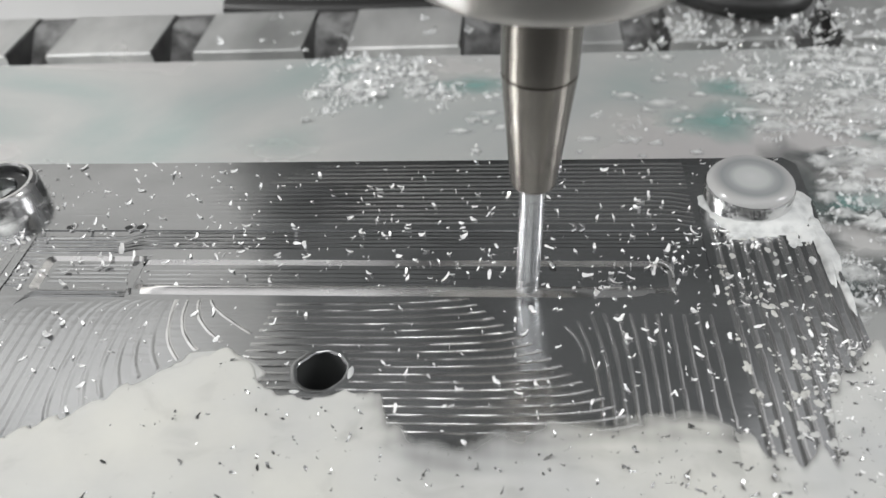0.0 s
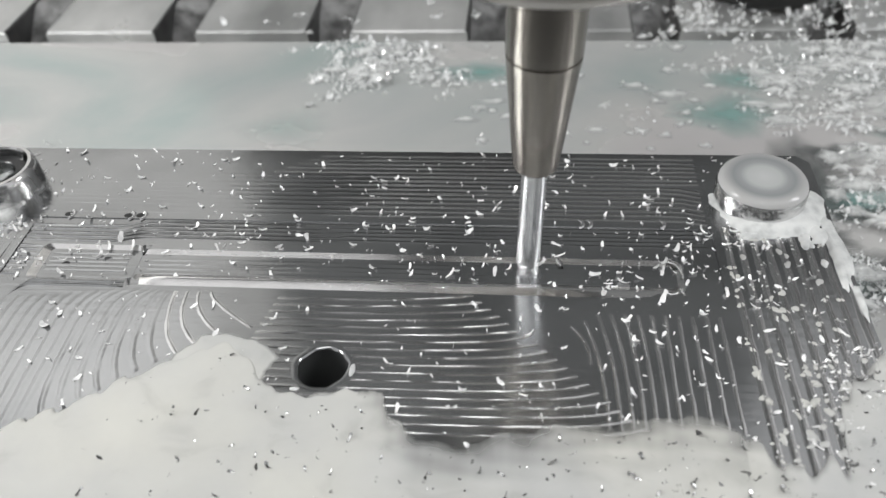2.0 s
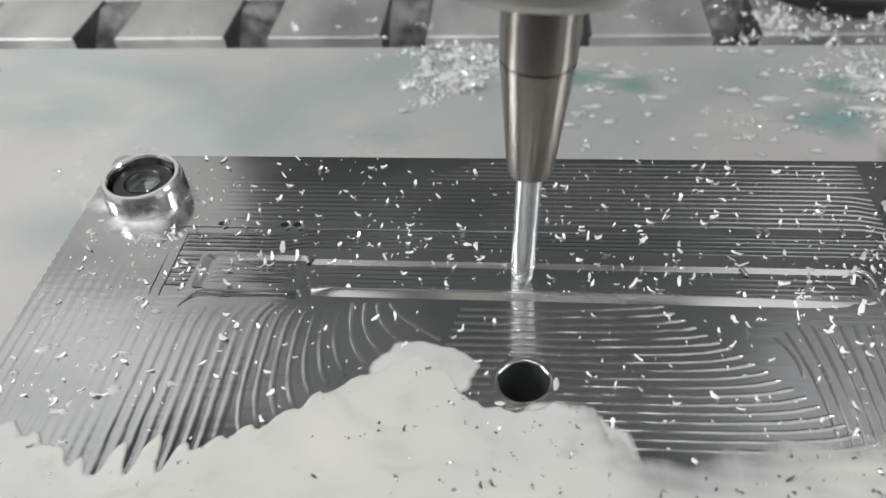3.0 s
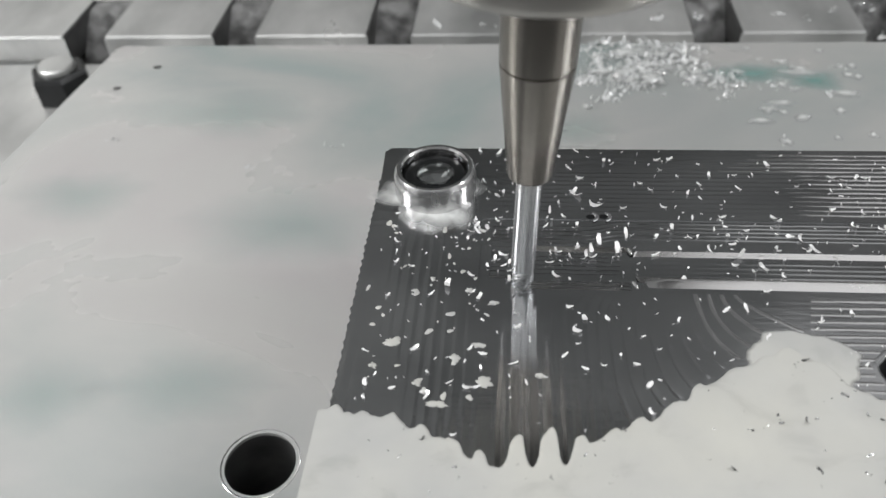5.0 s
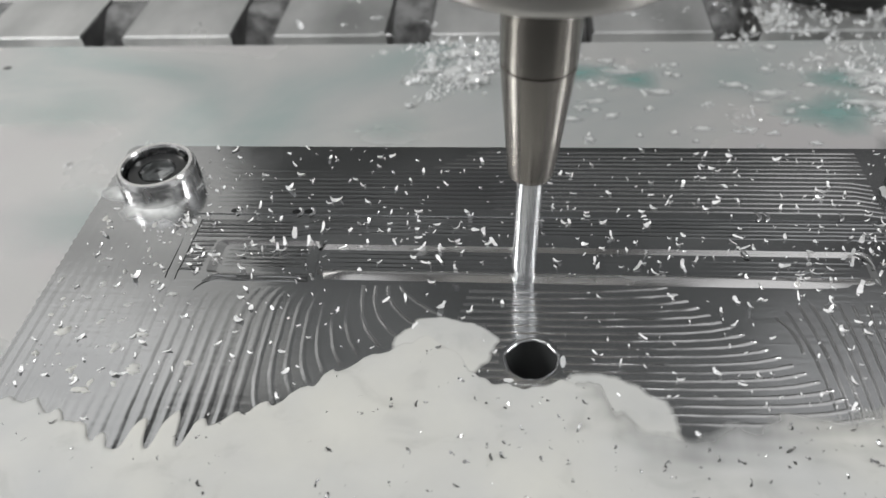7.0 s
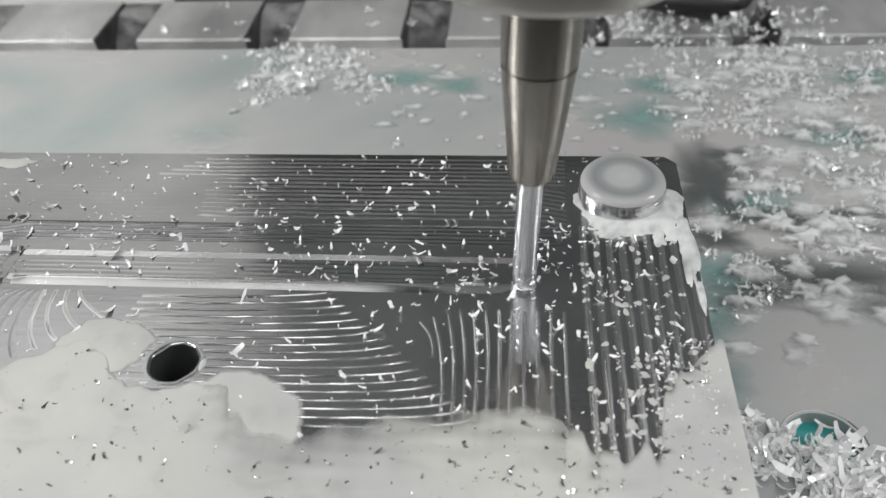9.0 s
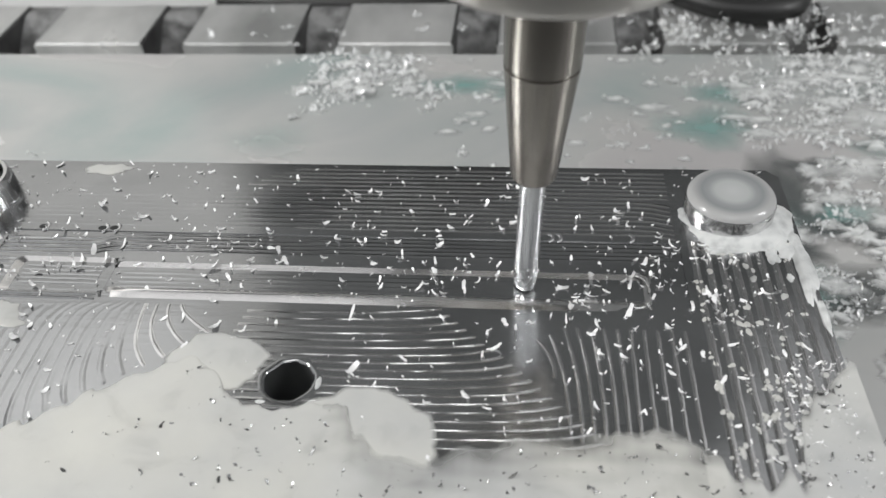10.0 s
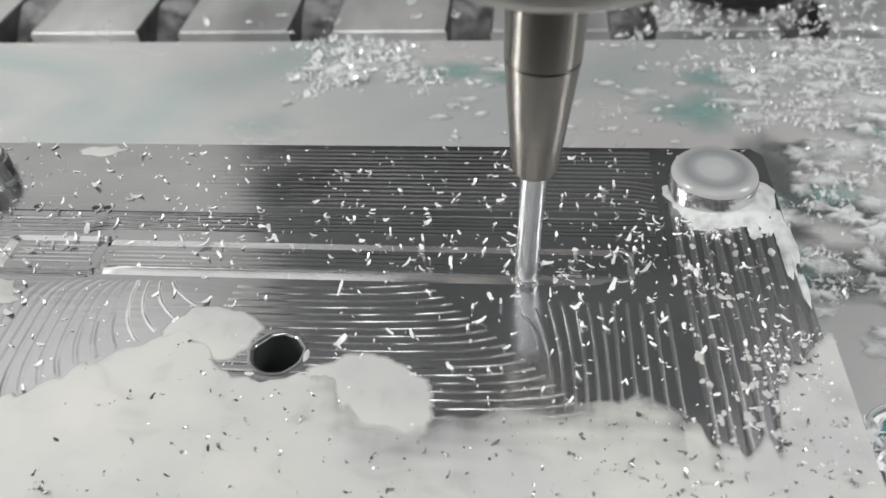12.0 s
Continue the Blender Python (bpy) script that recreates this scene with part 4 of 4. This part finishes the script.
def build_heaps():
    heap([(62, 99, 8, 5, 3), (58, 88, 5, 5, 1.5), (78, 90, 4, 6, 1.0), (85, 85, 3, 2, 0.5), (46, 86, 2, 1.5, 0.3), (60, 108, 10, 1.5, 1.5)], 1300, PZ, 21, (0.9, 2.8), 3.6, "heap of silvery chips on the fixture plate")
    heap([(205, 100, 26, 9, 3), (195, 78, 18, 10, 2.2), (215, 55, 20, 12, 2), (200, 30, 12, 12, 1.4), (185, 8, 8, 8, 0.8), (230, 80, 20, 20, 1.5)], 3600, PZ, 22, (0.8, 2.6), 2.4, "drift of silvery chips in coolant on the fixture plate")
    heap([(184, -44, 6, 5, 3), (178, -39, 3, 3, 1.2), (192, -45, 5, 4, 1.5), (192, -60, 8, 8, 1.0)], 560, PZ, 23, (3.0, 7.5), 5.0, "heap of bright chips beside the flooded hole", 0.8, chip_mat, 0.6)
    heap([(190, 150, 16, 9, 3), (165, 146, 10, 7, 1.2), (225, 150, 12, 8, 1.2)], 700, -50, 24, (1.4, 3.6), 8.0, "heap of silvery chips on the slotted table")
    heap([(120, 150, 30, 8, 1), (60, 150, 30, 8, 0.7), (0, 150, 30, 8, 0.4)], 120, -50, 25, (1.2, 3.2), 0.6, "loose chips on the slotted table", 0.5)
    heap([(100, 92, 25, 8, 1), (120, 70, 20, 18, 1), (60, 60, 40, 25, 0.8), (-20, 60, 50, 30, 0.4), (-60, 0, 30, 40, 0.2)], 110, PZ, 26, (0.9, 2.4), 0.2, "stray chips on the wet fixture plate", 0.5)
    # foam islands in the drift
    rng = random.Random(31)
    for x, y, rx, ry in ((205, 96, 22, 6), (182, 88, 10, 4), (212, 74, 16, 6), (200, 52, 12, 5), (220, 38, 12, 6), (190, 40, 6, 3), (205, 20, 10, 4), (198, 2, 9, 4), (150, 80, 5, 2), (140, 84, 4, 1.6), (108, 92, 5, 2), (66, 95, 8, 4), (60, 104, 11, 4), (59, 88, 6, 3.5), (79, 89, 4, 4), (118, 80, 4, 1.6), (128, 62, 3, 1.4), (100, 76, 4, 1.4), (92, 66, 3, 1.2)):
        ob = blob("coolant_foam", x, y, rx * 1.25, ry * 1.25, rng.uniform(0.5, 1.1), foam_film, x * 0.37, PZ, 0.6, rim=0.75, cap=0.8)
        rides(tagged(ob, "white foamy coolant patch on the plate", "coolant", kind="stuff"))

    for k in range(46):      # splashes
        x, y = rng.uniform(88, 168), rng.uniform(48, 108)
        r = rng.uniform(0.8, 2.0)
        ob = blob("coolant_splash", x, y, r * 1.3, r, 0.5 * r, foam_film, k * 2.11, PZ, 1.0, n=36, rings=6, rim=0.8)
        rides(tagged(ob, "white splash of foamy coolant on the plate", "coolant", kind="stuff"))
    for k in range(90):
        x, y = rng.gauss(203, 22), rng.uniform(-22, 108)
        if x > 164:
            ob = blob("coolant_foam", x, y, rng.uniform(2, 7), rng.uniform(1.4, 4), rng.uniform(0.4, 1.2), foam_film, k * 1.37, PZ, 0.6, n=32, rings=6, rim=0.7, cap=0.85)
            rides(tagged(ob, "white foamy coolant patch on the plate", "coolant", kind="stuff"))
    for k in range(110):     # lumps of foam and swarf in the drift
        cx, cy = rng.choice(((205, 98), (192, 82), (215, 60), (196, 46), (202, 22), (190, 4), (226, 84), (64, 98), (60, 88)))
        x, y = rng.gauss(cx, 9 if cx > 100 else 5), min(109, rng.gauss(cy, 4.5 if cx > 100 else 3))
        if x < 164 and cx > 100:
            continue
        r = rng.uniform(1.0, 3.4)
        ob = blob("foam_lump", x, y, r * 1.2, r * 0.8, r * rng.uniform(0.5, 0.9), foam_film, k * 0.77, PZ, 1.3, n=36, rings=7, rim=0.55, cap=0.9)
        rides(tagged(ob, "white lump of foam and swarf on the plate", "coolant", kind="stuff"))
    # these films paint dark reflections onto the wet plate
    for x, y, rx, ry in ((196, 6, 24, 9), (178, 40, 14, 16), (203, 27, 24, 6), (188, 52, 10, 5), (178, 20, 9, 5)):
        ob = blob("coolant_film", x, y, rx, ry, 0.16, dark_film, y * 0.3, PZ, 0.7, rim=0.7, cap=0.75)
        rides(tagged(ob, "dark film painting a dark reflection on the wet plate", "coolant", kind="stuff"))
    for x, y, rx, ry in ((171, -6, 9, 9), (170, -22, 8, 10), (172, 88, 12, 7), (232, 92, 14, 6), (176, 8, 9, 10), (-30, 20, 26, 14), (-60, 70, 30, 12), (-90, 30, 20, 12), (165, 70, 16, 10), (186, 33, 14, 9), (215, 62, 18, 9), (95, 92, 16, 6), (112, 88, 9, 6), (-42, -30, 22, 9), (-70, -34, 14, 10), (40, 62, 18, 10)):
        ob = blob("coolant_film", x, y, rx, ry, 0.12, teal_film, y * 0.21 + 2, PZ, 0.4, rim=0.9, cap=0.62 if x > 80 else 0.2)
        rides(tagged(ob, "thin greenish coolant film on the plate", "coolant", kind="stuff"))


build_heaps()


# ---- clamp bolt beside the plate, hoses behind ----
def build_clamp():
    c = thing("clamp_bolt", "dark oily clamp bolt beside the fixture plate", "bolt")
    cx, cy = -140, 116
    part("nut", lathe([(0, -73), (10, -73), (10.5, -72), (10.5, -51), (9.5, -49.5), (0, -49.5)], 6, cx, cy), steel_and_shade, c, "black hexagon nut")
    part("stud", lathe([(0, -50), (6.5, -50), (6.5, -48), (5.9, -47.4), (0, -47.4)], 24, cx, cy), iron, c, "grey threaded stud end", True)
    part("washer", lathe([(0, -75), (13, -75), (13, -73), (0, -73)], 32, cx, cy), iron_and_shade, c, "dark washer", True)
    return c


build_clamp()


def tube(name, points, radius, mat, label, category):
    cu = bpy.data.curves.new(name, "CURVE")
    cu.dimensions, cu.bevel_depth, cu.bevel_resolution = "3D", radius * MM, 4
    sp = cu.splines.new("NURBS")
    sp.points.add(len(points) - 1)
    for p, q in zip(sp.points, points):
        p.co = (*(c * MM for c in q), 1)
    sp.use_endpoint_u, sp.order_u = True, 4
    cu.materials.append(mat)
    return rides(tagged(new(name, cu), label, category))


tube("coolant_hose", [(160, 176, -43), (176, 157, -44), (196, 149, -44), (214, 157, -44), (212, 175, -42), (190, 181, -40)], 4.5, rubber, "black rubber hose looped on the slotted table", "hose")
tube("cable", [(-20, 200, -61), (15, 194, -61), (50, 193, -61), (95, 199, -61)], 5.0, rubber, "black cable lying behind the slotted table", "cable")


# ---- chips thrown by the cutter while the clip runs ----
def feed_at(t):
    for (a, xa, ya), (b, xb, yb) in zip(FEED, FEED[1:]):
        if a <= t <= b:
            u = (t - a) / (b - a)
            return xa + (xb - xa) * u, ya + (yb - ya) * u
    return FEED[-1][1:]


THROWN = []


def build_thrown():
    rng = random.Random(77)
    for k in range(84):
        t0 = 0.3 + 11.2 * (k + rng.random()) / 84
        fx, fy = feed_at(t0)
        x0, y0 = AX + fx, AY - fy
        ob = chip_cloud([(0, 0, 0, 0.5)], 300 + k, (1.5, 3.4), None, 0.7)
        ob.name = "thrown_chip"
        tagged(ob, "curled bright chip fresh from the cutter", "chip", "fresh chips")
        for tries in range(30):
            a, d = rng.uniform(0, 6.283), rng.uniform(4, 26)
            x1, y1 = x0 + d * math.cos(a) * 1.3, y0 + d * math.sin(a) * 0.8
            if 3 < x1 < 157 and -58 < y1 < -2 and math.hypot(x1 - 11, y1 + 13) > 9 and math.hypot(x1 - 149, y1 + 12.5) > 10 and math.hypot(x1 - HOLE[0], y1 - HOLE[1]) > 6:
                break
        THROWN.append((ob, t0, (x0, y0), (x1, y1), in_slot(x1, y1), rng.uniform(0.2, 0.35), rng.uniform(30, 80)))


build_thrown()


# ---- motion ----
def motions():
    def carry(x, y):
        return Matrix.Translation((-x * MM, y * MM, 0))

    for ob in RIDERS:
        base = ob.matrix_basis.copy()
        walk(ob, [(t, carry(x, y) @ base) for t, x, y in FEED])
    for ob, rows in CREEP:
        keys = []
        for t, x, y in FEED:
            for (a, xa, ya), (b, xb, yb) in zip(rows, rows[1:]):
                if a <= t <= b:
                    u = (t - a) / (b - a)
                    px, py = xa + (xb - xa) * u, ya + (yb - ya) * u
            keys.append((t, carry(x, y) @ pose(px * MM, py * MM, 0)))
        walk(ob, keys)
    for ob, t0, start, rest, z, span, turn in THROWN:
        # still uncut metal before t0, then a short arc, then at rest
        times = sorted({r[0] for r in FEED} | {round(t0 + span * k / 4, 3) for k in range(5)})
        keys = []
        for t in times:
            u = min(1, max(0, (t - t0) / span))
            px, py = start[0] + (rest[0] - start[0]) * u, start[1] + (rest[1] - start[1]) * u
            pz = -2.4 + (z + 2.4) * min(1, u * 4) + 22 * u * (1 - u)
            x, y = feed_at(t)
            keys.append((t, carry(x, y) @ pose(px * MM, py * MM, pz * MM, 0, 0, turn * u)))
        walk(ob, keys)
    # the spindle head rises and sinks again
    stand = spindle.matrix_basis.copy()
    walk(spindle, [(t, Matrix.Translation((0, 0, lift_at(t))) @ stand) for t, mm in LIFT])
    # the cutter turns
    tip = [o for o in spindle.children if o.name.startswith("cutting_tip")][0]
    walk(tip, [(0.1 * k, pose(0, 0, 0, 0, 0, -80.0 * k)) for k in range(121)])


motions()
